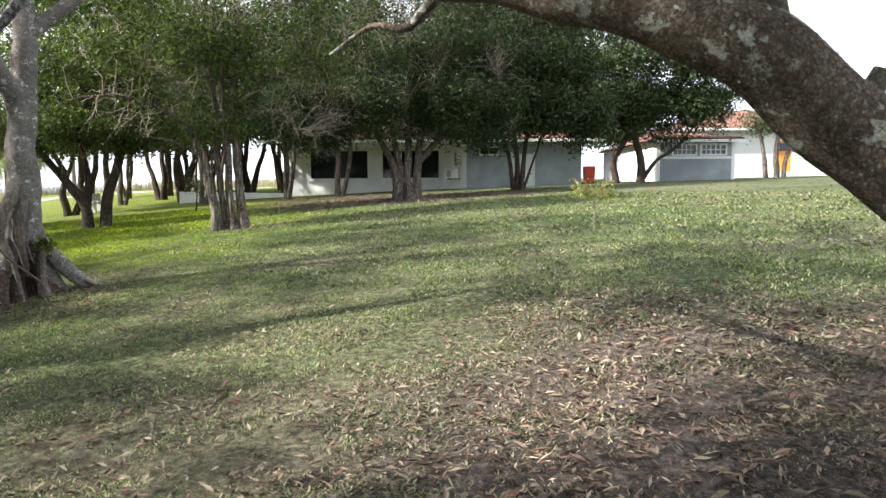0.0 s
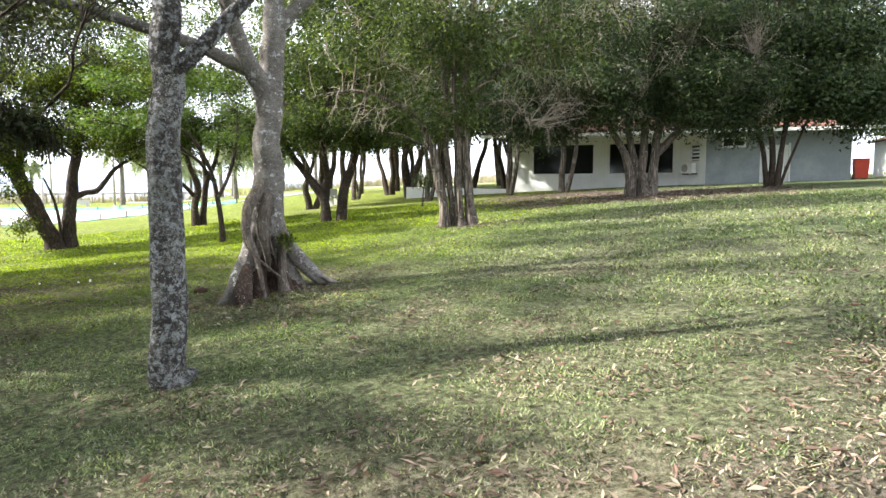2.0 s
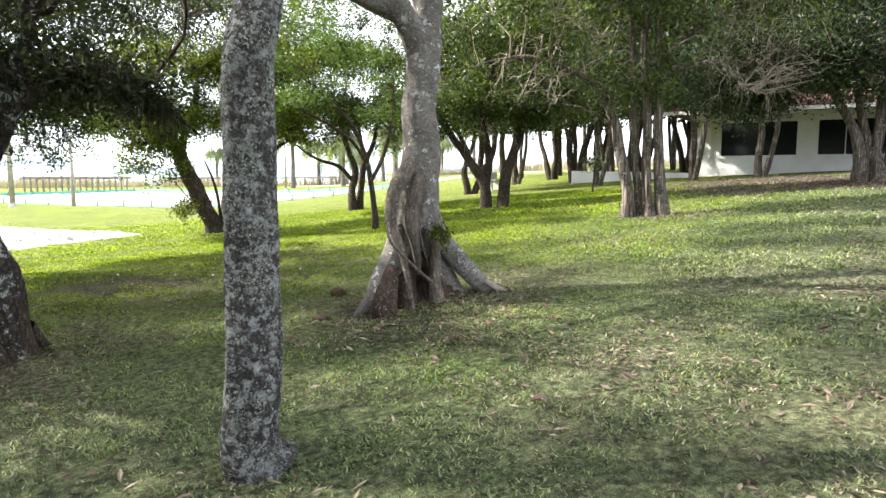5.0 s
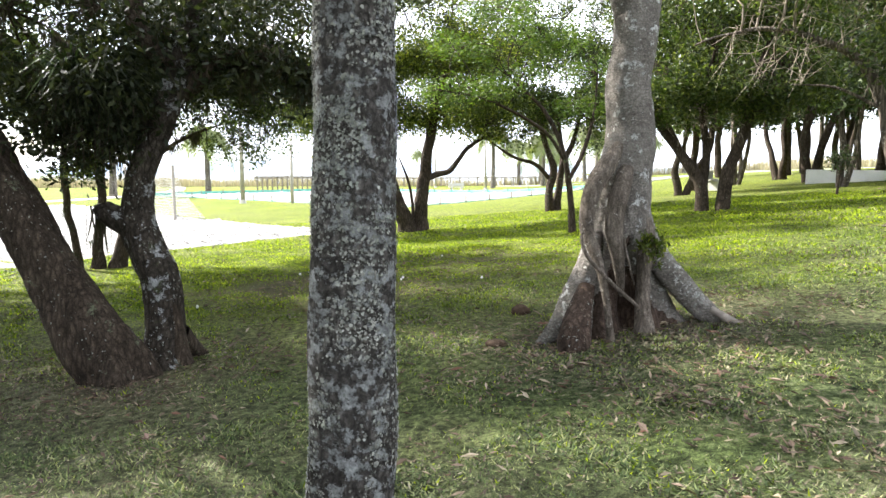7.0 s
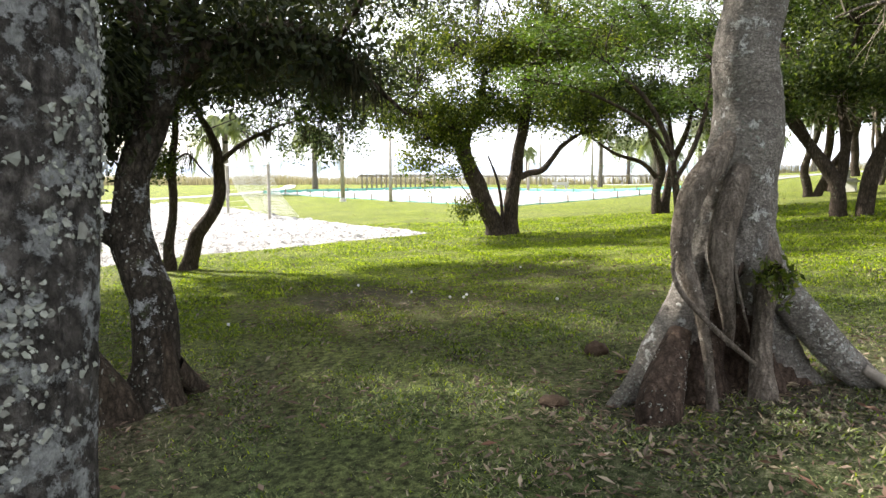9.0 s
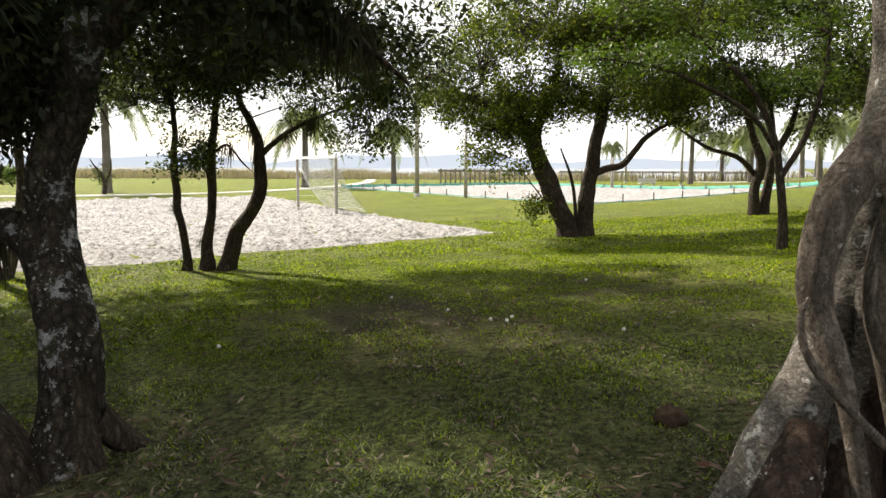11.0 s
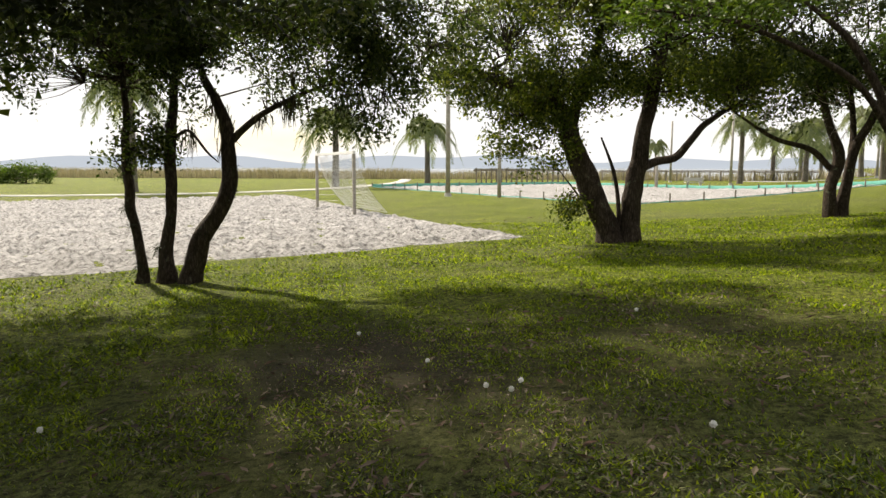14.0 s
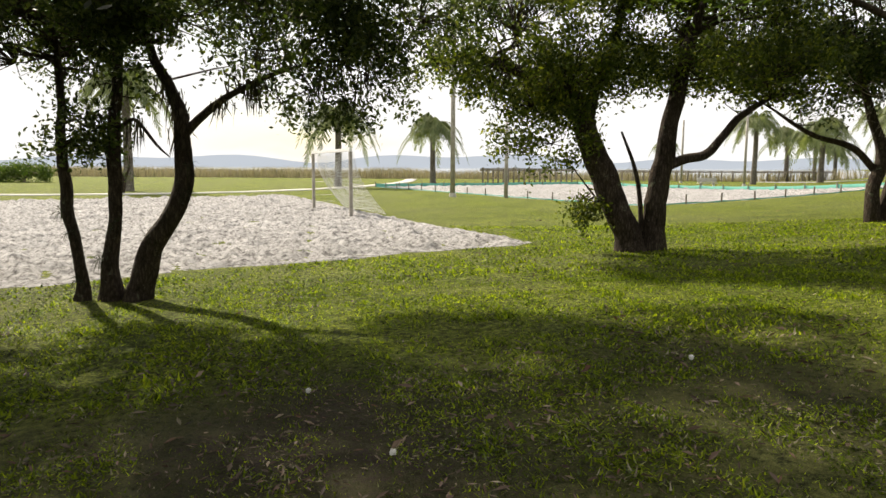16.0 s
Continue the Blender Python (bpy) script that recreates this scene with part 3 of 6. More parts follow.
# ---- trees ----
def tree(name, x, y, turn, stems, boughs, crowns, label, wood, leaf, leaf_size=(0.07, 0.032), per_tip=44, spread=0.17, sides=10,
         rough=0.10, step=0.18, group="", category="tree", sink=0.06, twig=0.008, flat=0.0, droop=0.25, twig_wood=None, reach=0.55, fill=1.5, bare=(), moss=(), crust=(), woods=None, seed=1):
    """A tree: stems as given lines (u along the turned x axis, v, z), boughs grown into the crowns, twigs and leaves at their ends.
    crowns: (u, v, z, ru, rv, rz, tips)."""
    global rng
    rng = np.random.default_rng(seed)
    root = thing(name, pose(x, y, ground_z(x, y) - sink, 0, 0, turn), label, category, group)
    nodes_p, nodes_r = [], []
    for k, (pts, radii) in enumerate(stems):
        p, r = spline(pts, radii, step)
        big = np.max(r) > 0.05
        if big:
            bend = rng.normal(size=p.shape) * 0.02 * min(1, r[0] * 6)
            span = max(3, int(0.35 / step))
            soft_ = np.convolve(np.hanning(span * 2 + 1), np.hanning(span + 2))
            soft_ /= np.sqrt(np.sum(soft_ ** 2))
            bend = np.stack([np.convolve(np.pad(bend[:, i], len(soft_), "edge"), soft_, "same")[len(soft_):-len(soft_)] for i in range(3)], -1)
            p = p + bend * 0.8
        pc = Pieces()
        line_, skin = tube(pc, p, r, sides if big else 6, rough, k * 1.7 + seed)
        for which, count, size, low, high in crust:
            if which == k:
                fl = Pieces()
                crusts(fl, line_, skin, count, size, low, high)
                mesh_part("lichen", fl, M_CRUST, root, "pale grey-green lichen crust", smooth=False)["kind"] = "stuff"
        mesh_part("trunk" if np.max(r) > 0.09 else "limb", pc, (woods or {}).get(k, wood), root)
        nodes_p.append(p[len(p) // 3:])
        nodes_r.append(r[len(p) // 3:])
    if not crowns:
        return root
    P, R = np.concatenate(nodes_p), np.concatenate(nodes_r)
    C = np.array([c[:6] for c in crowns], float)
    wt = np.array([c[6] for c in crowns], float)
    limbs = Pieces()
    bp, br = [P], [R]
    for _ in range(boughs):
        c = C[rng.choice(len(C), p=wt / wt.sum())]
        g = rng.normal(size=3)
        g /= np.linalg.norm(g)
        e = c[:3] + g * c[3:] * reach * rng.uniform(0.5, 1.25)
        near = np.linalg.norm(P - e, axis=1) + 0.9 * np.maximum(0, P[:, 2] - e[2])
        i = int(np.argmin(near + rng.uniform(0, 0.5, len(P))))
        s, r0 = P[i], min(R[i] * 0.6, 0.055)
        L = np.linalg.norm(e - s)
        mid = s + (e - s) * 0.5 + rng.normal(size=3) * 0.14 * L + np.array([0, 0, 0.10 * L])
        q = s + (e - s) * 0.25 + rng.normal(size=3) * 0.06 * L
        pp, rr_ = spline([s, q, mid, e], [r0, r0 * 0.8, r0 * 0.55, max(0.008, r0 * 0.22)], max(0.25, L / 9))
        pp[1:-1] += rng.normal(size=(len(pp) - 2, 3)) * 0.02 * L / 2
        tube(limbs, pp, rr_, 5)
        bp.append(pp[len(pp) // 3:])
        br.append(rr_[len(pp) // 3:])
    P, R = np.concatenate(bp), np.concatenate(br)
    tips = []
    for c in crowns:
        cc, rad, n = np.array(c[:3]), np.array(c[3:6]), int(c[6] * fill)
        g = rng.normal(size=(n * 4, 3))
        g /= np.linalg.norm(g, axis=1)[:, None]
        p = cc + g * rad * rng.uniform(0.2, 1.0, (n * 4, 1)) ** 0.45
        lump = np.sin(2.1 * p[:, 0] + seed) * np.sin(2.4 * p[:, 1] + 2) + np.sin(2.9 * p[:, 2] + seed * 2) * 0.7 + np.sin(5.7 * p[:, 0] + 2 * seed) * np.sin(5.1 * p[:, 1] + seed) * np.sin(6.3 * p[:, 2] + 1) * 1.1
        tips.append(p[np.argsort(-lump + rng.normal(size=len(p)) * 0.5)[:n]])
    tips = np.concatenate(tips)
    for e in tips:
        near = np.linalg.norm(P - e, axis=1)
        i = int(np.argmin(near))
        s = P[i]
        L = near[i]
        mid = (s + e) / 2 + rng.normal(size=3) * 0.12 * L
        r0 = min(R[i], twig * 1.5 + 0.004 * L)
        tube(limbs, np.array([s, mid, e]), np.array([r0, r0 * 0.7, twig * 0.35]), 3)
    mesh_part("branchwork", limbs, twig_wood or wood, root)["kind"] = "stuff"
    for c in bare:
        dead = Pieces()
        cc, rad, n = np.array(c[:3]), np.array(c[3:6]), int(c[6])
        for _ in range(n):
            g = rng.normal(size=3)
            e = cc + g / np.linalg.norm(g) * rad * rng.uniform(0.3, 1) ** 0.5
            i = int(np.argmin(np.linalg.norm(P - e, axis=1) + rng.uniform(0, 0.6, len(P))))
            L = np.linalg.norm(e - P[i])
            pp, rr_ = spline([P[i], P[i] + (e - P[i]) * 0.5 + rng.normal(size=3) * 0.13 * L + np.array([0, 0, 0.12 * L]), e], [0.014, 0.009, 0.003], L / 6 + 0.02)
            tube(dead, pp, rr_, 4)
            for _k in range(4):
                j = rng.integers(len(pp) // 3, len(pp))
                w_ = rng.normal(size=3) * 0.28 + (e - P[i]) / L * 0.3 + np.array([0, 0, -0.12])
                tube(dead, np.array([pp[j], pp[j] + w_ * 0.5 + rng.normal(size=3) * 0.04, pp[j] + w_]), np.array([0.006, 0.004, 0.002]), 3)
        mesh_part("bare_twigwork", dead, M_BARK_TWIG, root)["kind"] = "stuff"
    if moss:
        hang = Pieces()
        for c in moss:
            cc, rad, n = np.array(c[:3]), np.array(c[3:6]), int(c[6])
            g = rng.normal(size=(n, 3))
            tgt = cc + g / np.linalg.norm(g, axis=1)[:, None] * rad * rng.uniform(0, 1, (n, 1)) ** 0.5
            for e in tgt:
                i = int(np.argmin(np.linalg.norm(P - e, axis=1)))
                k_ = 26
                ln = rng.uniform(0.15, 0.55)
                at0 = P[i] + rng.normal(size=(k_, 3)) * np.array([0.06, 0.06, 0.02])
                dn = rng.uniform(0.3, 1.0, k_)[:, None] * ln * np.array([0, 0, -1.0]) + rng.normal(size=(k_, 3)) * 0.05
                az_ = rng.uniform(0, np.pi, k_)
                wv_ = np.stack([np.cos(az_), np.sin(az_), 0 * az_], -1) * 0.008
                hang.add(np.stack([at0 - wv_, at0 + wv_, at0 + dn * 0.6 + wv_ * 1.4, at0 + dn], 1).reshape(-1, 3), np.arange(4 * k_).reshape(-1, 4))
        mesh_part("moss", hang, M_MOSS, root, "dark hanging moss", smooth=False)["kind"] = "stuff"
    if per_tip:
        lv = Pieces()
        at_ = np.repeat(tips, per_tip, 0) + rng.normal(size=(len(tips) * per_tip, 3)) * np.array([spread, spread, spread * (1 - 0.6 * flat)])
        leaves(lv, at_, leaf_size[0], leaf_size[1], droop, flat)
        mesh_part("crown", lv, leaf, root, smooth=False)["kind"] = "stuff"
    return root


# the slim lichen-crusted tree beside the walk
tree("tree", -7.29, 1.955, 57,
     [([(0.0, -0.05, 0), (-0.02, -0.05, 0.10), (-0.03, -0.04, 0.35), (-0.03, 0.0, 1.2), (-0.025, 0.05, 2.0), (-0.02, 0.10, 2.75), (0.0, 0.15, 4.2), (0.1, 0.2, 6.2)], [0.235, 0.17, 0.144, 0.134, 0.132, 0.126, 0.09, 0.05]),
      ([(-0.02, 0.09, 2.62), (0.22, 0.14, 2.86), (0.50, 0.3, 3.2), (0.95, 0.5, 3.9)], [0.10, 0.07, 0.06, 0.035])],
     16, [(-0.8, -0.4, 7.0, 2.4, 2.4, 1.5, 90), (1.4, 0.8, 7.4, 2.6, 2.6, 1.5, 90)],
     "slim tree with grey bark crusted by pale lichen", M_BARK_LICHEN, M_LEAF_OLIVE, leaf_size=(0.10, 0.05), sides=48, step=0.03, rough=0.065, crust=[(0, 900, 0.012, 0.0, 2.7), (0, 16000, 0.0072, 0.0, 2.7)], seed=11)

# the fig with hollow, rooted foot
FIG = tree("tree", -11.05, 4.15, 94,
           [([(0.05, 0.02, 1.05), (0.05, 0.01, 1.45), (0.06, 0.0, 1.7), (0.07, 0.0, 2.0), (0.06, 0.0, 2.5), (0.10, 0, 3.05)], [0.20, 0.225, 0.222, 0.208, 0.193, 0.20]),
            ([(-0.05, -0.12, 1.72), (-0.20, -0.19, 1.53), (-0.33, -0.22, 1.36), (-0.39, -0.24, 1.16), (-0.40, -0.27, 0.97), (-0.36, -0.33, 0.80), (-0.32, -0.38, 0.62), (-0.27, -0.44, 0.33), (-0.26, -0.48, 0.02)], [0.05, 0.085, 0.08, 0.068, 0.06, 0.052, 0.036, 0.03, 0.028]),
            ([(0.13, -0.03, 1.35), (0.17, -0.06, 1.08), (0.24, -0.10, 0.84), (0.36, -0.14, 0.64), (0.53, -0.19, 0.44), (0.70, -0.25, 0.27), (0.86, -0.31, 0.13), (1.02, -0.38, -0.02)], [0.09, 0.10, 0.11, 0.115, 0.11, 0.10, 0.075, 0.04]),
            ([(-0.38, -0.24, 0.50), (-0.47, -0.36, 0.34), (-0.55, -0.45, 0.20), (-0.60, -0.51, 0.08), (-0.62, -0.54, -0.08)], [0.07, 0.10, 0.125, 0.14, 0.13]),
            ([(0.14, -0.10, 1.15), (0.19, -0.16, 0.85), (0.16, -0.22, 0.55), (0.12, -0.28, 0.25), (0.12, -0.34, -0.03)], [0.09, 0.085, 0.06, 0.07, 0.11]),
            ([(0.0, -0.20, 1.52), (-0.12, -0.25, 1.25), (-0.17, -0.28, 0.98), (-0.15, -0.31, 0.76), (-0.11, -0.30, 0.55), (-0.08, -0.24, 0.4)], [0.07, 0.085, 0.08, 0.06, 0.04, 0.02]),
            ([(-0.44, -0.30, 1.00), (-0.49, -0.36, 0.93), (-0.47, -0.43, 0.79), (-0.33, -0.47, 0.62), (-0.16, -0.48, 0.46), (0.0, -0.46, 0.33)], [0.008, 0.014, 0.017, 0.018, 0.018, 0.014]),
            ([(-0.22, -0.50, -0.02), (-0.25, -0.45, 0.22), (-0.28, -0.42, 0.40)], [0.016, 0.016, 0.012]),
            ([(-0.22, -0.02, 0.92), (-0.33, -0.06, 0.56), (-0.45, -0.10, 0.30), (-0.60, -0.16, 0.12), (-0.80, -0.22, -0.04)], [0.09, 0.12, 0.13, 0.10, 0.04]),
            ([(0.6, 0.6, -0.05), (0.3, 0.3, 0.4), (0.1, 0.15, 1.0)], [0.08, 0.12, 0.1]),
            ([(1.14, -0.58, 0.03), (0.94, -0.48, 0.13), (0.72, -0.36, 0.27)], [0.05, 0.048, 0.035]),
            ([(-0.10, -0.33, 0.92), (-0.08, -0.40, 0.72), (-0.03, -0.42, 0.52)], [0.012, 0.010, 0.006]),
            ([(0.09, 0, 2.95), (0.20, 0.05, 3.5), (0.26, 0.1, 4.2), (0.5, 0.4, 6.0)], [0.19, 0.17, 0.15, 0.09]),
            ([(0.08, 0, 2.85), (-0.22, -0.05, 3.35), (-0.45, -0.1, 3.9), (-0.75, -0.2, 4.6), (-1.3, -0.3, 5.8)], [0.17, 0.13, 0.12, 0.10, 0.06]),
            ([(-0.2, 0, 3.30), (-0.9, 0.3, 3.62), (-2.0, 0.7, 3.95), (-3.6, 1.0, 4.15), (-5.0, 1.2, 4.1)], [0.10, 0.085, 0.07, 0.05, 0.02]),
            ([(0.24, 0.05, 3.9), (0.7, -0.1, 4.4), (1.6, -0.3, 5.2), (2.6, -0.3, 5.9)], [0.12, 0.10, 0.08, 0.04])],
           # third crown is unseen overhead, added to darken the ground past the fig
           26, [(-2.2, 0.5, 6.4, 2.6, 2.6, 1.4, 110), (1.6, 0.6, 6.8, 2.6, 2.6, 1.4, 110), (1.2, 3.4, 6.2, 2.6, 2.6, 1.0, 130)],
           "grey fig tree with a hollow flared foot and exposed roots", M_BARK_FIG, M_LEAF_OLIVE, leaf_size=(0.10, 0.05), sides=28, step=0.05, rough=0.07,
           crust=[(0, 700, 0.011, 0.95, 3.1), (2, 1500, 0.012, 0.05, 1.0), (8, 400, 0.009, 0.0, 0.5), (3, 250, 0.010, 0.0, 0.4)], woods={3: M_BARK_EARTH, 4: M_BARK_ROOT, 5: M_BARK_ROOT, 7: M_BARK_ROOT, 1: M_BARK_ROOT, 6: M_BARK_ROOT, 10: M_WOOD, 11: M_BARK_ROOT}, seed=12)


def fig_foot(parent):
    """The flared foot: buttress ridges round a body with a hollow in its face."""
    zs, th = np.meshgrid(np.linspace(-0.06, 1.62, 76), np.linspace(-np.pi, np.pi, 120, endpoint=False), indexing="ij")
    core = np.interp(zs, [-0.06, 0.3, 0.6, 1.0, 1.3, 1.62], [0.40, 0.31, 0.27, 0.245, 0.235, 0.20])

    def ridge(at, wide):
        d = (th - at + np.pi) % (2 * np.pi) - np.pi
        return np.exp(-(d / wide) ** 2)
    r = core.copy()
    for at, out, fall, wide in ((-0.25, 0.42, 0.42, 0.26), (3.05, 0.24, 0.26, 0.36), (-2.45, 0.14, 0.34, 0.30), (-0.95, 0.16, 0.40, 0.22), (1.0, 0.36, 0.35, 0.30), (2.1, 0.38, 0.35, 0.32)):
        r += out * np.exp(-np.maximum(zs, 0) / fall) * ridge(at, wide)
    mouth = np.exp(-((zs - 0.42) / 0.36) ** 4)
    r -= 0.34 * mouth * ridge(-1.45, 0.38)
    r -= 0.07 * np.exp(-((zs - 1.0) / 0.3) ** 4) * (ridge(-2.25, 0.14) + ridge(-0.75, 0.13))
    r += (0.020 * np.sin(5 * th + 3 * zs) * np.sin(4 * zs + 1) + 0.012 * np.sin(11 * th - 5 * zs) + 0.010 * np.sin(17 * th + 13 * zs) * np.sin(9 * zs)) * np.clip(1.7 - zs, 0.3, 1)
    r += np.random.default_rng(5).normal(size=r.shape) * 0.003
    r = np.maximum(r, 0.05)
    cu = np.interp(zs, [0, 0.6, 1.62], [-0.02, -0.01, 0.055])
    v = np.stack([cu + r * np.cos(th), 0.02 + r * np.sin(th), zs], -1)
    n, k = r.shape
    i = np.arange(n - 1)[:, None] * k
    j = np.arange(k)[None]
    q = np.stack([i + j, i + (j + 1) % k, i + k + (j + 1) % k, i + k + j], -1)
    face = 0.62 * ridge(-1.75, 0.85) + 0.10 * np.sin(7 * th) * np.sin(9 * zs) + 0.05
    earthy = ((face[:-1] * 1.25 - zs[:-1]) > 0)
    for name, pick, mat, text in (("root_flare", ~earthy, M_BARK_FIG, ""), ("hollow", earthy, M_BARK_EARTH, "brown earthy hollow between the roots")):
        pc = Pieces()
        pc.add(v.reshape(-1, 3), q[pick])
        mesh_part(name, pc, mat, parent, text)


fig_foot(FIG)

# the dark leaning tree with two stems
tree("tree", -11.0, 0.05, 87,
     [([(-0.10, 0, -0.75), (-0.26, 0, -0.22), (-0.42, 0, 0.15), (-0.66, 0.03, 0.55), (-0.93, 0.06, 1.0), (-1.2, 0.1, 1.45), (-1.5, 0.1, 2.1), (-1.9, 0, 3.2), (-2.2, 0, 4.2)], [0.46, 0.36, 0.285, 0.255, 0.235, 0.21, 0.18, 0.13, 0.07]),
      ([(-0.02, 0.26, -0.5), (-0.05, 0.28, -0.1), (-0.06, 0.30, 0.2), (-0.06, 0.34, 0.5), (-0.14, 0.42, 0.9), (-0.31, 0.52, 1.13), (-0.40, 0.58, 1.33), (-0.34, 0.6, 1.65), (-0.27, 0.6, 2.0), (-0.12, 0.6, 2.3), (0.03, 0.6, 2.6), (0.10, 0.62, 2.9), (0.2, 0.7, 3.6)], [0.30, 0.235, 0.185, 0.168, 0.158, 0.16, 0.168, 0.135, 0.128, 0.12, 0.11, 0.10, 0.06]),
      ([(0.06, 0.6, 2.7), (-0.3, 0.6, 3.2), (-0.4, 1.0, 4.0), (-0.6, 3.0, 4.8), (-0.6, 5.4, 5.2)], [0.10, 0.09, 0.08, 0.06, 0.03]),
      ([(0.03, 0.6, 2.55), (0.40, 0.68, 2.80), (0.80, 0.85, 2.95), (1.2, 1.0, 2.80), (1.5, 1.1, 2.55), (1.75, 1.2, 2.3)], [0.10, 0.085, 0.065, 0.042, 0.026, 0.010]),
      ([(0.25, 0.25, -0.2), (0.14, 0.28, 0.0), (0.04, 0.30, 0.22), (-0.03, 0.35, 0.6)], [0.05, 0.08, 0.10, 0.09]),
      ([(-0.15, -0.5, -0.25), (-0.22, -0.30, -0.02), (-0.36, -0.12, 0.28), (-0.62, 0, 0.65)], [0.05, 0.10, 0.13, 0.12]),
      ([(0.25, 0.9, -0.12), (0.12, 0.6, 0.09), (0.02, 0.4, 0.34)], [0.04, 0.08, 0.10]),
      ([(-0.36, 0.57, 1.22), (-0.52, 0.56, 1.36), (-0.64, 0.55, 1.46), (-0.69, 0.55, 1.51), (-0.70, 0.55, 1.52)], [0.13, 0.12, 0.105, 0.09, 0.01]),
      ([(0.40, 0.68, 2.80), (0.55, 1.2, 3.0), (0.5, 2.1, 3.2), (0.3, 3.2, 3.4)], [0.06, 0.05, 0.04, 0.02]),
      ([(-0.2, 0.6, 2.2), (-0.5, 0.5, 2.6), (-0.9, 0.4, 3.0)], [0.08, 0.06, 0.03])],
     44, [(0.75, 0.95, 2.92, 0.8, 0.6, 0.30, 30), (0.2, 0.9, 3.05, 0.8, 0.7, 0.4, 32), (0.2, 2.5, 3.45, 0.9, 1.4, 0.4, 20), (0.2, 3.6, 3.05, 1.3, 0.9, 0.35, 34), (-1.4, 3.4, 3.2, 1.0, 0.9, 0.4, 60), (-2.2, 1.6, 3.7, 1.6, 2.6, 1.1, 110), (-0.9, 0.4, 2.6, 0.7, 0.6, 0.55, 90), (0.6, -0.4, 4.6, 2.6, 2.4, 1.0, 120), (-2.8, 3.6, 4.6, 2.6, 2.6, 1.2, 150),
          # last four crowns hang out of view, added to keep sun off trunks and lawn
          (-1.0, 4.6, 4.8, 2.6, 2.4, 1.0, 130), (0.4, 6.4, 5.4, 2.8, 2.6, 1.0, 140), (-2.4, 6.8, 5.6, 2.4, 2.6, 1.0, 110), (-1.6, -1.6, 4.9, 2.0, 1.9, 0.9, 90), (1.4, 2.6, 5.3, 1.9, 1.8, 0.8, 80)],
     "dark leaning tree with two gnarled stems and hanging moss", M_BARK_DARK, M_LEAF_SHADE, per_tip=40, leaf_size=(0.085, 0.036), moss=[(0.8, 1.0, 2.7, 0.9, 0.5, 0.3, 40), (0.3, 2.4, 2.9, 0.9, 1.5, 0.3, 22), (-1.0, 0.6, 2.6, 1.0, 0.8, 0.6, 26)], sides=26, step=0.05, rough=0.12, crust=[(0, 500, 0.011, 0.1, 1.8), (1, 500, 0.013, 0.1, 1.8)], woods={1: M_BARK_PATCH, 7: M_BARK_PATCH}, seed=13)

# the three-stemmed tree on the edge of the sand
tree("tree", -19.62, -3.8, 105,
     [([(-0.60, 0, -0.03), (-0.58, 0, 0.3), (-0.67, 0, 0.89), (-0.73, 0, 1.32), (-0.75, 0, 1.82), (-0.76, 0, 2.3), (-0.72, 0, 2.9), (-0.85, 0.1, 3.7)], [0.12, 0.078, 0.073, 0.07, 0.065, 0.06, 0.046, 0.03]),
      ([(-0.20, 0, -0.03), (-0.20, 0, 0.35), (-0.19, 0, 0.64), (-0.12, 0, 1.15), (-0.10, 0, 1.57), (-0.11, 0, 2.0), (-0.04, 0, 2.4), (0.0, 0, 2.81), (0.08, 0.1, 3.77)], [0.17, 0.11, 0.096, 0.086, 0.083, 0.08, 0.074, 0.066, 0.04]),
      ([(0.10, -0.02, -0.03), (0.18, -0.02, 0.3), (0.33, 0, 0.73), (0.55, 0, 1.07), (0.74, 0, 1.41), (0.82, 0, 1.74), (0.81, 0, 2.24), (0.78, 0, 2.53), (0.59, 0, 3.05), (0.28, 0, 3.6)], [0.21, 0.15, 0.135, 0.125, 0.125, 0.122, 0.095, 0.085, 0.064, 0.04]),
      ([(0.81, 0, 2.2), (1.1, -0.05, 2.49), (1.7, -0.1, 2.85), (2.6, 0, 3.2)], [0.065, 0.052, 0.035, 0.014]),
      ([(-0.02, 0, 2.3), (0.25, -0.1, 2.42), (0.52, -0.1, 2.1), (0.68, -0.1, 1.95)], [0.03, 0.024, 0.018, 0.008])],
     36, [(1.7, 0.2, 3.7, 2.4, 1.8, 1.2, 180), (-0.9, 0.1, 3.4, 1.7, 1.5, 1.2, 170), (2.7, 0, 2.9, 1.5, 1.3, 0.6, 50), (-0.6, 0, 2.3, 0.7, 0.6, 0.4, 22), (1.0, 0, 5.2, 3.2, 2.6, 1.3, 240), (0.3, 0.1, 4.3, 2.6, 2.0, 0.9, 130), (3.6, 0.2, 4.0, 1.4, 1.4, 0.9, 80)],
     "three-stemmed tree with gnarled dark stems by the sand", M_BARK_DARK, M_LEAF_OLIVE, per_tip=42, leaf_size=(0.078, 0.038), spread=0.11, fill=1.8, moss=[(1.6, 0, 2.8, 2.2, 1.2, 0.7, 20)], sides=14, step=0.06, rough=0.15, seed=14)

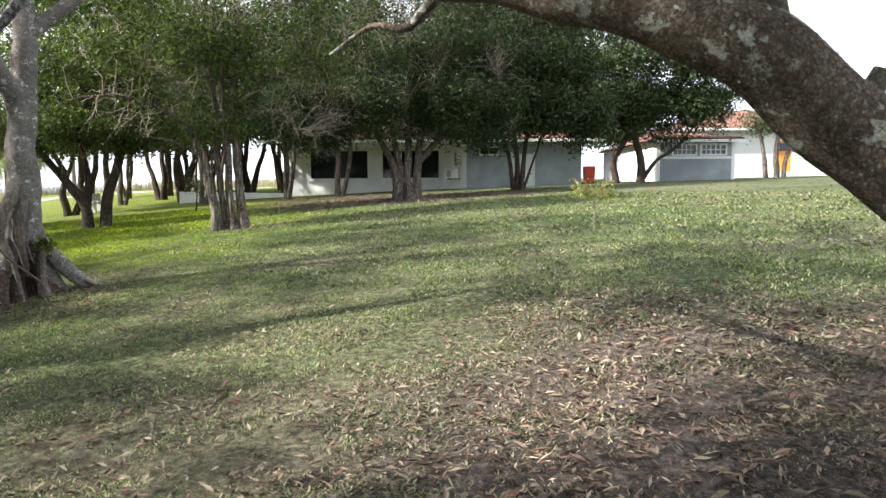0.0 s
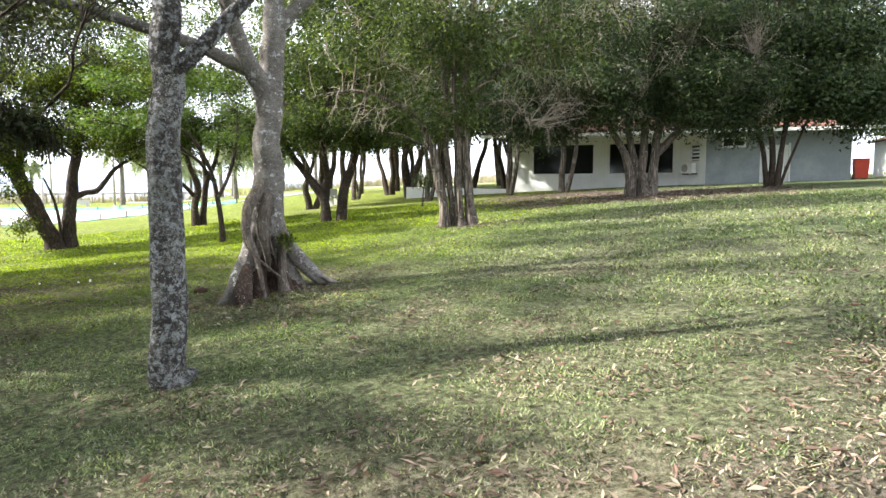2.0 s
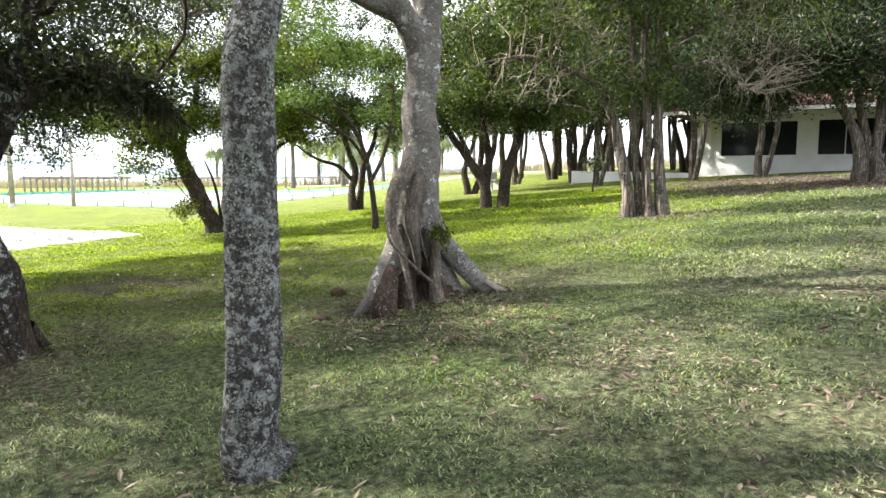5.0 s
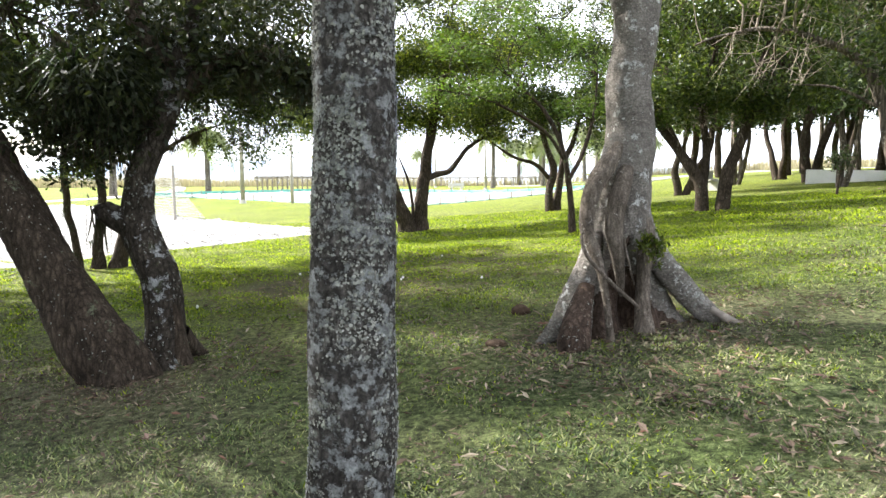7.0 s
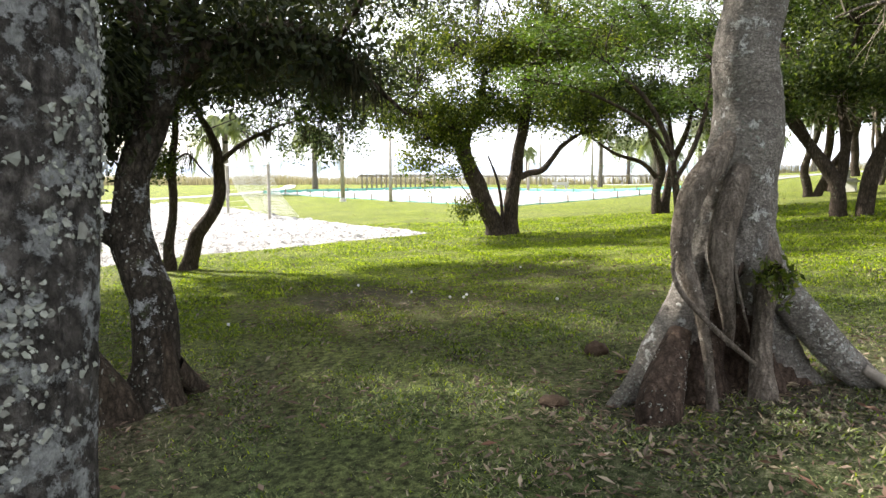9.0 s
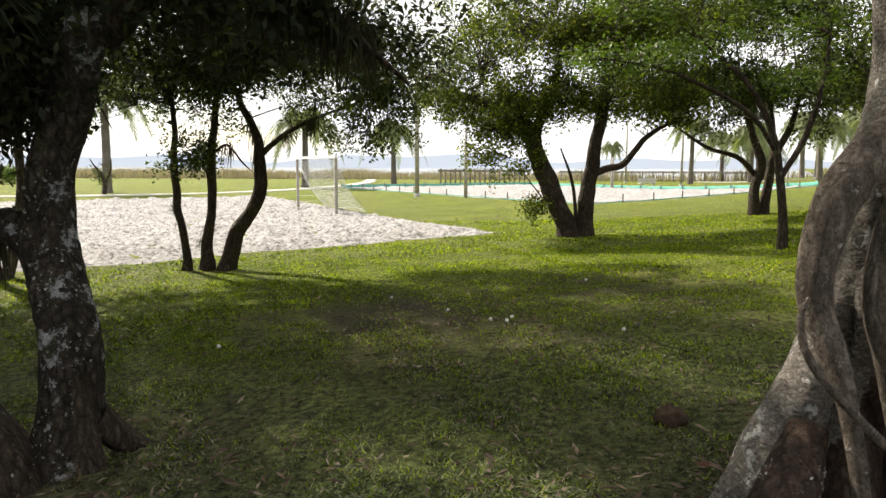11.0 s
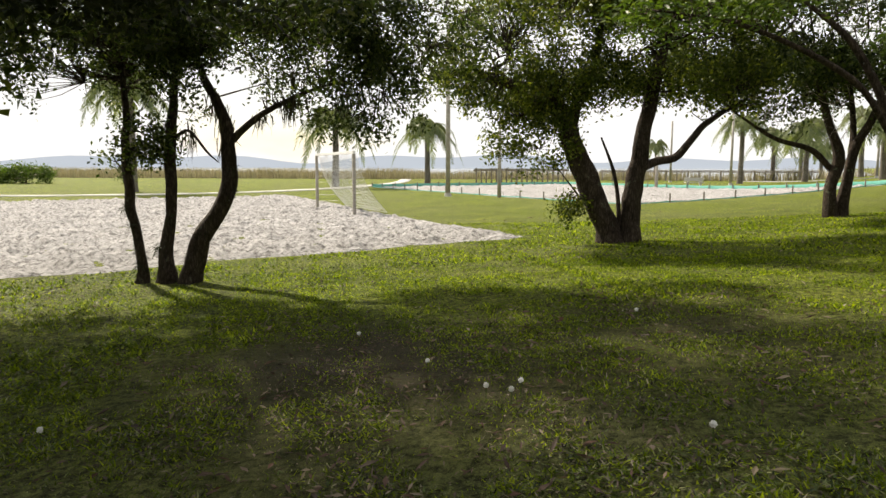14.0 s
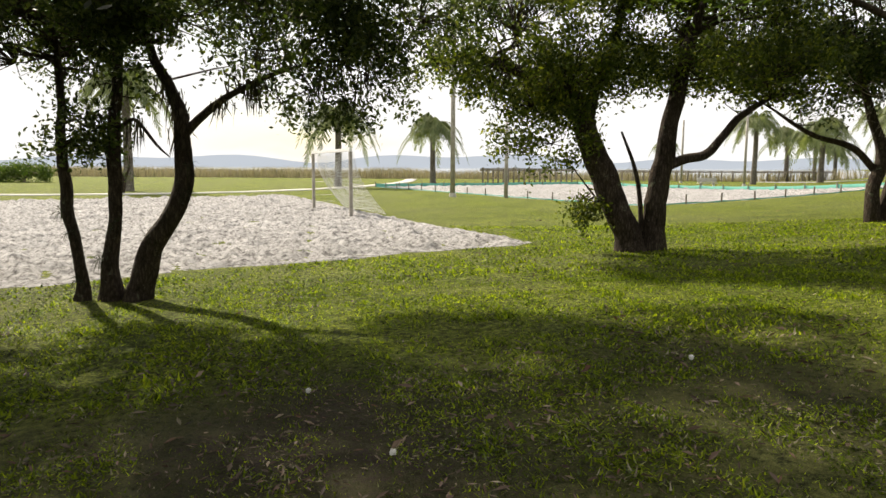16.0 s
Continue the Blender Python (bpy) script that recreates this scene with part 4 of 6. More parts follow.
# the leaning pair beyond it
tree("tree", -25.6, 2.75, 105,
     [([(-0.10, 0, -0.03), (-0.20, 0, 0.3), (-0.39, 0, 0.78), (-0.72, 0, 1.5), (-1.04, 0, 2.23), (-1.30, 0.05, 2.82), (-1.78, 0.1, 3.23), (-2.62, 0.1, 3.52), (-3.34, 0, 3.63), (-4.05, 0, 3.5)], [0.34, 0.27, 0.25, 0.24, 0.225, 0.19, 0.14, 0.10, 0.07, 0.03]),
      ([(0.30, 0, -0.03), (0.29, 0, 0.4), (0.30, 0, 0.78), (0.37, 0, 1.63), (0.52, 0, 2.47), (0.67, 0.05, 3.17), (0.82, 0.1, 3.87), (1.2, 0.2, 5.0)], [0.29, 0.235, 0.215, 0.18, 0.165, 0.145, 0.12, 0.05]),
      ([(0.40, 0, 1.62), (0.85, -0.05, 1.81), (1.26, -0.1, 1.93), (1.72, -0.1, 2.53), (2.3, -0.1, 2.94)], [0.10, 0.09, 0.085, 0.07, 0.04]),
      ([(-1.04, 0, 2.2), (-0.95, 0.1, 2.9), (-0.5, 0.2, 3.9), (-0.4, 0.3, 5.0)], [0.13, 0.11, 0.09, 0.05]),
      ([(0.05, 0, 0.1), (0.02, 0, 0.9), (-0.12, -0.05, 1.6), (-0.4, -0.05, 2.3)], [0.05, 0.045, 0.04, 0.02]),
      ([(-0.45, -0.1, 0.6), (-0.9, -0.2, 1.1), (-1.3, -0.2, 1.6)], [0.025, 0.02, 0.012])],
     34, [(-1.8, 0, 3.9, 2.4, 1.9, 1.2, 300), (-1.9, -0.2, 2.3, 1.0, 0.9, 0.8, 80), (1.1, 0.1, 4.3, 2.2, 1.9, 1.3, 260), (-0.2, 0.2, 6.0, 3.4, 2.8, 1.5, 340), (-0.6, 0.2, 4.9, 3.2, 2.2, 1.0, 50), (1.8, 0.0, 5.6, 2.4, 2.0, 1.2, 140), (-0.2, 0.3, 7.6, 3.2, 2.6, 1.2, 150), (-1.3, -0.3, 0.75, 0.5, 0.4, 0.25, 12), (2.2, 0, 3.4, 1.2, 1.2, 0.7, 50)],
     "leaning tree with two dark stems and yellow-green crown", M_BARK_DARK, M_LEAF_YELLOW, per_tip=34, leaf_size=(0.095, 0.048), spread=0.13, fill=1.6, sides=14, step=0.09, rough=0.08, seed=15)

# feathery light-green young tree
tree("tree", -20.7, 6.4, 100,
     [([(0, 0, -0.03), (-0.03, 0, 0.6), (-0.12, 0, 1.3), (-0.3, 0, 2.0), (-0.8, 0, 2.9), (-1.6, 0, 3.6)], [0.10, 0.075, 0.07, 0.06, 0.045, 0.02]),
      ([(-0.12, 0, 1.3), (0.3, 0.1, 2.0), (0.6, 0.2, 2.9), (0.7, 0.3, 3.8)], [0.055, 0.05, 0.04, 0.02]),
      ([(-0.2, 0, 1.7), (-0.9, -0.3, 2.4), (-2.2, -0.5, 3.0), (-3.3, -0.6, 3.2)], [0.045, 0.04, 0.03, 0.012])],
     18, [(-3.2, -0.5, 3.2, 0.7, 0.7, 0.22, 20), (-2.3, -0.4, 3.35, 0.7, 0.6, 0.2, 16), (-1.5, 0.3, 3.7, 0.8, 0.7, 0.22, 20), (-2.6, 0.2, 4.3, 0.9, 0.8, 0.25, 24), (-1.0, -0.4, 4.6, 0.9, 0.8, 0.25, 24),
          (-1.8, 0.3, 5.2, 1.0, 0.9, 0.25, 24), (0.3, 0.2, 3.1, 0.7, 0.7, 0.22, 16), (0.8, 0.3, 3.9, 0.8, 0.8, 0.25, 20), (-0.2, 0.4, 4.4, 0.8, 0.8, 0.25, 18)],
     "young tree with feathery bright green leaves in flat layers", M_BARK_DARK, M_LEAF_BRIGHT, per_tip=52, leaf_size=(0.105, 0.032), spread=0.20, flat=0.55, droop=0.15, fill=1.0, sides=10, seed=16)

# small-leaved tree with several stems at the court's corner
tree("tree", -31.0, 8.5, 105,
     [([(-0.15, 0, -0.03), (-0.2, 0, 0.8), (-0.1, 0, 1.8), (-0.5, 0, 2.9), (-1.0, 0, 4.2)], [0.2, 0.16, 0.14, 0.1, 0.05]),
      ([(0.1, 0, -0.03), (0.2, 0, 0.9), (0.4, 0, 1.9), (0.9, 0, 3.0), (1.3, 0.2, 4.5)], [0.18, 0.14, 0.12, 0.09, 0.04]),
      ([(-0.1, 0.1, 1.3), (-0.9, 0, 1.9), (-1.9, 0, 2.2), (-3.0, 0, 2.9)], [0.085, 0.075, 0.055, 0.02]),
      ([(0.2, 0.2, -0.03), (0.4, 0.3, 1.2), (0.6, 0.5, 2.6), (0.5, 0.8, 4.2)], [0.13, 0.1, 0.08, 0.04])],
     30, [(-1.6, 0, 3.7, 2.2, 1.8, 1.2, 220), (-3.4, 0, 4.3, 1.6, 1.5, 1.0, 120), (1.2, 0.2, 3.8, 2.2, 1.8, 1.4, 220), (0, 0.4, 5.8, 3.4, 2.8, 1.5, 260), (-2.4, 0.2, 6.4, 3.0, 2.4, 1.4, 150), (0.6, 0.4, 8.0, 3.6, 2.8, 1.5, 170)],
     "spreading tree with several grey stems and small olive leaves", M_BARK_DARK, M_LEAF_OLIVE, per_tip=34, leaf_size=(0.12, 0.06), sides=12, bare=[(-0.4, -0.4, 3.0, 2.4, 1.0, 0.8, 26)], seed=17)

# pair of dark stems in the lawn
tree("tree", -23.5, 11.2, 56,
     [([(-0.25, 0, -0.03), (-0.4, 0, 0.9), (-1.0, 0, 1.8), (-1.7, 0, 2.8), (-2.0, 0, 4.0)], [0.2, 0.17, 0.13, 0.1, 0.04]),
      ([(0.25, 0, -0.03), (0.4, 0, 1.2), (0.8, 0.1, 2.4), (0.9, 0.1, 3.6), (1.4, 0.2, 5.0)], [0.2, 0.17, 0.14, 0.1, 0.05]),
      ([(-0.3, 0.1, 0.8), (-0.2, 0.1, 1.8), (-0.4, 0.2, 3.0), (-0.1, 0.3, 4.6)], [0.13, 0.11, 0.09, 0.04])],
     30, [(-1.8, 0, 3.6, 2.2, 1.9, 1.4, 220), (1.2, 0.2, 4.0, 2.2, 1.9, 1.5, 220), (0, 0.3, 6.2, 3.4, 2.8, 1.8, 280), (0, 0.3, 8.4, 3.8, 3.0, 1.5, 200)],
     "dark-stemmed tree with a spreading olive crown on the lawn", M_BARK_DARK, M_LEAF_OLIVE, per_tip=34, leaf_size=(0.13, 0.065), sides=12, moss=[(0.5, 0, 3.0, 1.6, 1.0, 0.5, 12)], bare=[(0, -0.4, 2.9, 2.4, 1.0, 0.8, 26)], seed=18)

# the fluted clump with pale bark
tree("tree", -15.7, 11.3, 54,
     [([(-0.55, 0, -0.03), (-0.57, 0, 0.35), (-0.62, 0, 0.75), (-0.74, 0, 1.45), (-0.87, 0, 2.05), (-1.07, 0, 2.54), (-1.32, 0, 2.92), (-1.8, -0.1, 3.24), (-2.45, -0.1, 3.5), (-3.2, -0.1, 3.54), (-4.0, -0.1, 3.4)], [0.20, 0.135, 0.12, 0.112, 0.108, 0.098, 0.082, 0.064, 0.05, 0.035, 0.015]),
      ([(-0.30, 0.1, -0.03), (-0.36, 0.1, 0.5), (-0.40, 0.1, 1.06), (-0.5, 0.12, 1.92), (-0.52, 0.15, 3.1), (-0.6, 0.2, 4.7), (-0.5, 0.2, 5.6)], [0.14, 0.09, 0.08, 0.076, 0.066, 0.05, 0.03]),
      ([(-0.12, -0.06, -0.03), (-0.17, -0.04, 0.5), (-0.21, -0.02, 1.55), (-0.27, 0, 2.76), (-0.29, 0, 3.95), (-0.2, 0.1, 5.4)], [0.17, 0.11, 0.10, 0.09, 0.075, 0.035]),
      ([(0.15, 0, -0.03), (0.10, 0, 0.5), (0.04, 0, 1.31), (0.03, 0, 2.27), (-0.03, 0, 3.46), (0.04, 0, 4.63), (0.2, 0.1, 5.8)], [0.20, 0.12, 0.112, 0.10, 0.085, 0.07, 0.03]),
      ([(-0.20, 0, 2.70), (0.1, -0.05, 3.0), (0.43, -0.1, 3.21), (1.2, -0.15, 3.24), (1.46, -0.2, 2.94), (1.9, -0.2, 2.63)], [0.06, 0.055, 0.05, 0.042, 0.034, 0.015]),
      ([(-0.02, 0, 3.3), (0.5, 0, 3.8), (1.4, -0.1, 4.3), (2.4, -0.1, 4.6)], [0.06, 0.05, 0.035, 0.02]),
      ([(0.50, -0.1, 0.0), (0.32, -0.05, 0.07), (0.12, 0, 0.3)], [0.03, 0.06, 0.07]),
      ([(-0.78, -0.1, -0.02), (-0.66, -0.05, 0.07), (-0.55, 0, 0.3)], [0.03, 0.06, 0.07]),
      ([(-0.87, 0, 2.0), (-1.6, -0.2, 2.4), (-2.3, -0.3, 2.5)], [0.035, 0.025, 0.01])],
     40, [(-1.7, 0, 4.6, 2.3, 1.8, 1.5, 180), (1.2, 0, 4.7, 2.4, 1.8, 1.4, 150), (0, 0.2, 6.4, 3.2, 2.6, 1.7, 220), (-2.6, 0.2, 6.0, 2.2, 2.0, 1.3, 110), (2.4, 0.2, 6.2, 2.2, 2.0, 1.3, 110), (0, 0.3, 8.2, 3.4, 2.8, 1.4, 150), (-0.5, -0.2, 3.2, 0.9, 0.7, 0.8, 40)],
     "clump of pale fluted trunks with a thin olive crown", M_BARK_PALE, M_LEAF_OLIVE, per_tip=34, leaf_size=(0.11, 0.05), bare=[(2.0, -0.2, 3.2, 1.5, 0.8, 0.9, 40), (-2.2, -0.2, 3.4, 1.8, 0.8, 0.8, 30), (0, -0.6, 4.2, 2.6, 1.2, 1.2, 36)], sides=16, step=0.12, rough=0.12, twig_wood=M_BARK_TWIG, seed=19)

# broad dark tree before the house
tree("tree", -17.5, 20.6, 52,
     [([(-0.35, 0, -0.03), (-0.38, 0, 0.8), (-0.7, 0, 1.8), (-1.2, 0, 2.7), (-1.9, 0, 4.2), (-2.4, 0, 6)], [0.26, 0.17, 0.13, 0.105, 0.07, 0.04]),
      ([(-0.12, 0.2, -0.03), (-0.15, 0.1, 1.0), (-0.45, 0.1, 2.3), (-0.6, 0.2, 4.0), (-0.5, 0.2, 6.5)], [0.24, 0.15, 0.12, 0.09, 0.05]),
      ([(0.1, -0.1, -0.03), (0.05, 0, 1.0), (0.1, 0, 2.4), (0.3, 0, 4.2), (0.4, 0, 7)], [0.26, 0.16, 0.13, 0.10, 0.05]),
      ([(0.36, 0, -0.03), (0.42, 0, 0.9), (0.55, 0, 2.0), (0.7, 0, 3.4), (0.9, 0, 5.5)], [0.26, 0.17, 0.14, 0.10, 0.05]),
      ([(0.5, 0, 1.5), (1.1, 0, 2.2), (1.8, 0, 2.8), (2.6, 0, 3.3), (3.6, 0, 4.2)], [0.14, 0.13, 0.11, 0.08, 0.03])],
     46, [(-2.6, 0, 4.5, 2.6, 2.2, 2.1, 330), (2.2, 0, 4.7, 2.8, 2.4, 2.0, 340), (0, 0, 7.2, 4.6, 3.4, 2.6, 460), (3.6, 0.4, 3.2, 2.0, 1.6, 1.0, 170), (-3.9, -0.2, 3.0, 1.8, 1.4, 1.0, 190), (0, 1.2, 3.5, 4.4, 1.4, 0.9, 380), (-0.4, -1.0, 3.7, 4.8, 1.2, 0.8, 260), (-0.6, -0.8, 3.0, 4.6, 1.0, 0.55, 170)],
     "broad dark tree with many stems in a bed of fallen leaves", M_BARK_PALE, M_LEAF_DARK, per_tip=40, leaf_size=(0.135, 0.058), spread=0.26, bare=[(-3.2, -1.6, 4.2, 1.9, 0.9, 1.7, 80), (-1.0, -2.0, 5.4, 2.6, 0.8, 1.6, 60), (2.4, -1.8, 5.0, 2.2, 0.8, 1.4, 30)], sides=14, twig_wood=M_BARK_TWIG, seed=20)

# dense thin-stemmed tree by the house door
tree("tree", -15.6, 26.0, 45,
     [([(-0.2, 0, 0), (-0.35, 0, 1.4), (-0.8, 0, 2.8), (-1.2, 0, 5)], [0.11, 0.09, 0.07, 0.03]),
      ([(0, 0.1, 0), (0, 0.1, 1.6), (-0.2, 0.1, 3.0), (-0.1, 0.1, 6)], [0.13, 0.11, 0.09, 0.04]),
      ([(0.15, 0, 0), (0.3, 0, 1.5), (0.5, 0, 3.0), (0.8, 0, 5.5)], [0.12, 0.1, 0.08, 0.03]),
      ([(0.3, 0.1, 0), (0.75, 0.1, 1.4), (1.2, 0.1, 2.6), (1.8, 0.1, 4)], [0.06, 0.05, 0.04, 0.02])],
     40, [(-1.0, 0, 4.2, 2.8, 2.2, 1.9, 340), (1.6, 0, 4.4, 2.7, 2.2, 1.9, 340), (0.3, 0, 7.2, 4.0, 3.0, 2.4, 380), (2.4, -0.2, 3.0, 1.8, 1.4, 1.0, 180), (-2.6, 0.2, 3.2, 1.6, 1.4, 0.9, 150)],
     "dense dark green tree with thin stems near the house", M_BARK_DARK, M_LEAF_DARK, per_tip=38, leaf_size=(0.18, 0.08), spread=0.28, seed=21)

tree("shrub", -72.0, -62.0, 105, [([(0, 0, 0), (0.2, 0, 0.8)], [0.1, 0.04])], 10, [(0, 0, 0.9, 3.2, 2.0, 0.9, 110), (-4.0, 0, 0.7, 3.0, 2.0, 0.8, 90)],
     "broad yellow-green bush in front of the reeds", M_BARK_TWIG, M_LEAF_BRIGHT, per_tip=30, leaf_size=(0.25, 0.14), spread=0.35, category="bush", seed=33)
tree("tree", -50.5, -30.5, 105, [([(0, 0, 0), (0.1, 0, 0.9), (-0.3, 0, 1.7), (-0.9, 0, 2.6)], [0.16, 0.12, 0.09, 0.03]), ([(0.1, 0, 0.9), (0.5, 0, 1.8), (0.6, 0, 2.6)], [0.1, 0.07, 0.03])],
     8, [(0.1, 0, 1.6, 0.9, 0.7, 0.8, 40)], "small gnarled tree with few leaves on the shore", M_BARK_DARK, M_LEAF_OLIVE, per_tip=14, leaf_size=(0.14, 0.07), fill=1.0, seed=34)


def house_at(X, D):
    """A point in the house's own grid: X along its front, D away from the start of the walk."""
    a = radians(37)
    return X * math.cos(a) - D * math.sin(a), X * math.sin(a) + D * math.cos(a)


# the great limb overhead at the start
tree("tree", *house_at(2.9, 2.5), 37,
     [([(0.0, 0.0, -0.05), (-0.12, 0.05, 0.45), (-0.55, 0.15, 0.98), (-0.94, 0.22, 1.30), (-1.30, 0.25, 1.58), (-1.62, 0.28, 1.83), (-1.94, 0.35, 1.97), (-2.28, 0.5, 2.09), (-2.75, 0.9, 2.28), (-3.3, 1.5, 2.5), (-4.2, 2.4, 3.0)], [0.32, 0.26, 0.225, 0.20, 0.185, 0.175, 0.15, 0.12, 0.085, 0.065, 0.03]),
      ([(-1.56, 0.28, 1.78), (-1.64, 0.30, 2.15), (-1.62, 0.36, 2.7), (-1.4, 0.5, 3.6), (-1.0, 0.6, 4.6)], [0.15, 0.12, 0.12, 0.09, 0.05]),
      ([(-1.2, 0.24, 1.66), (-1.17, 0.22, 1.76)], [0.05, 0.03]),
      ([(-2.9, 1.05, 2.32), (-3.1, 1.15, 2.15), (-3.3, 1.25, 2.18), (-3.55, 1.35, 2.05)], [0.04, 0.026, 0.016, 0.006])],
     26, [(-1.5, 0.2, 5.4, 2.8, 2.4, 1.1, 160), (-4.6, 2.8, 4.6, 2.0, 1.8, 0.9, 90), (0.8, -0.8, 5.2, 2.4, 2.4, 1.2, 120), (-2.2, -2.0, 5.6, 2.4, 2.0, 1.0, 110)],
     "old leaning tree with a great scaly limb over the lawn", M_BARK_LIMB, M_LEAF_OLIVE, sides=48, step=0.04, rough=0.04, per_tip=34, leaf_size=(0.10, 0.045), crust=[(0, 900, 0.012, 0.9, 2.6)], seed=22)


# trees round the houses, the grove beyond the lawn, and unseen trees added for shade
DARK_A = tree("tree", *house_at(9.6, 35.5), 37,
              [([(-0.6, 0, 0), (-0.8, 0, 1.2), (-0.3, 0, 2.2), (0.2, 0, 3.6)], [0.2, 0.17, 0.14, 0.06]),
               ([(0.6, 0, 0), (0.6, 0, 1.3), (0.3, 0, 2.4), (0.2, 0, 4.5)], [0.24, 0.2, 0.16, 0.06]),
               ([(0.7, 0, 0.2), (1.4, 0, 1.2), (2.4, 0, 1.9), (3.4, 0, 3.0)], [0.12, 0.1, 0.09, 0.04])],
              32, [(-0.9, 0, 3.7, 2.6, 2.2, 1.5, 260), (2.3, 0, 3.7, 2.8, 2.2, 1.4, 280), (0.8, 0, 6.0, 3.6, 2.8, 2.1, 320), (1.6, 0, 8.4, 4.2, 3.2, 1.8, 240), (4.4, 0, 5.6, 2.2, 2.0, 1.6, 120)],
              "dark spreading tree with leaning stems before a low building", M_BARK_DARK, M_LEAF_DARK, per_tip=34, leaf_size=(0.20, 0.09), spread=0.30, seed=23)
tree("tree", *house_at(20.3, 42.0), 37,
     [([(-0.5, 0, 0), (-0.6, 0, 1.3), (-0.9, 0, 2.6), (-1.3, 0, 4)], [0.17, 0.13, 0.1, 0.04]),
      ([(0.2, 0, 0), (0.1, 0, 1.4), (0.2, 0, 2.6), (0, 0, 4.4)], [0.2, 0.16, 0.12, 0.05]),
      ([(0.6, 0, 0), (0.8, 0, 1.3), (1.2, 0, 2.4), (1.9, 0, 3.3)], [0.15, 0.12, 0.09, 0.04])],
     22, [(-0.4, 0, 3.9, 2.2, 1.9, 1.1, 90), (1.0, 0, 4.6, 2.2, 1.9, 1.3, 90)],
     "small tree with several bare stems by the path", M_BARK_PALE, M_LEAF_DARK, per_tip=26, leaf_size=(0.15, 0.07), spread=0.28, seed=24)
tall = tree("tree", *house_at(-2.0, 52.0), 20,
            [([(0, 0, 0), (0.2, 0, 3), (-0.1, 0.2, 6), (0.3, 0, 9.5)], [0.3, 0.24, 0.18, 0.05]),
             ([(0.1, 0, 3.5), (1.2, 0.4, 5.5), (2.2, 0.5, 8)], [0.14, 0.1, 0.04]), ([(0, 0, 4), (-1.4, -0.3, 6), (-2.2, 0, 8)], [0.14, 0.1, 0.04])],
            34, [(0, 0, 7.0, 4.0, 3.6, 2.8, 300), (0.6, 0.3, 10.2, 3.2, 3.0, 2.2, 200), (-2.4, 0, 5.4, 2.2, 2.0, 1.6, 100), (2.6, 0.4, 5.6, 2.2, 2.0, 1.6, 100)],
            "tall dark tree rising behind the house", M_BARK_DARK, M_LEAF_DARK, per_tip=20, leaf_size=(0.36, 0.18), spread=0.5, fill=0.75, group="tall trees behind the house", seed=25)
for X, D, s, r in ((-9.5, 50.0, 1.05, 100), (4.5, 53.0, 1.1, 200), (10.0, 58.0, 0.9, 300), (-16.0, 52.0, 1.0, 50), (-23.0, 56.0, 1.0, 150), (16.5, 64.0, 0.8, 20), (1.5, 49.5, 1.25, 70), (8.0, 50.0, 1.2, 130), (-5.5, 49.0, 1.1, 220), (-31.0, 62.0, 1.1, 260)):
    hx, hy = house_at(X, D)
    copy_thing(tall, pose(hx, hy, ground_z(hx, hy) - 0.1, 0, 0, r) @ Matrix.Diagonal((s, s, s, 1)))

grove = tree("tree", -34.5, 15.2, 60,
             [([(-0.1, 0, 0), (-0.3, 0, 1.1), (-0.2, 0, 2.2), (-0.9, 0, 3.6), (-1.2, 0, 5.2)], [0.2, 0.15, 0.13, 0.09, 0.04]),
              ([(0.15, 0, 0), (0.5, 0.1, 1.0), (1.1, 0.1, 2.2), (1.3, 0.1, 3.8), (1.8, 0.1, 5)], [0.18, 0.14, 0.11, 0.08, 0.03]),
              ([(-0.2, 0, 1.6), (0.2, -0.2, 2.8), (0.2, -0.3, 4.8)], [0.1, 0.08, 0.03])],
             24, [(-0.8, 0, 4.0, 2.3, 2.2, 1.3, 150), (1.0, 0, 4.1, 2.3, 2.2, 1.3, 150), (0.2, 0, 6.2, 3.0, 2.8, 1.7, 180)],
             "thin dark-stemmed tree in a shady grove", M_BARK_DARK, M_LEAF_OLIVE, per_tip=18, fill=0.85, leaf_size=(0.23, 0.115), spread=0.28, bare=[(0.2, -0.3, 3.0, 2.0, 1.4, 0.7, 14)], group="trees of the grove", seed=26)
grove_b = tree("tree", -30.0, 19.5, 10,
               [([(0, 0, 0), (0.1, 0, 1.4), (-0.1, 0, 3.0), (0.1, 0, 5.5)], [0.16, 0.12, 0.1, 0.04]),
                ([(0.25, 0, 0), (0.6, 0.1, 1.5), (0.7, 0.2, 3.0), (1.2, 0.1, 5)], [0.12, 0.09, 0.07, 0.03])],
               18, [(0, 0, 4.2, 2.3, 2.3, 1.5, 160), (0.6, 0, 6.2, 2.8, 2.8, 1.8, 190)],
               "slender straight tree in a shady grove", M_BARK_PALE, M_LEAF_DARK, per_tip=18, fill=0.85, leaf_size=(0.24, 0.115), spread=0.30, group="trees of the grove", seed=27)
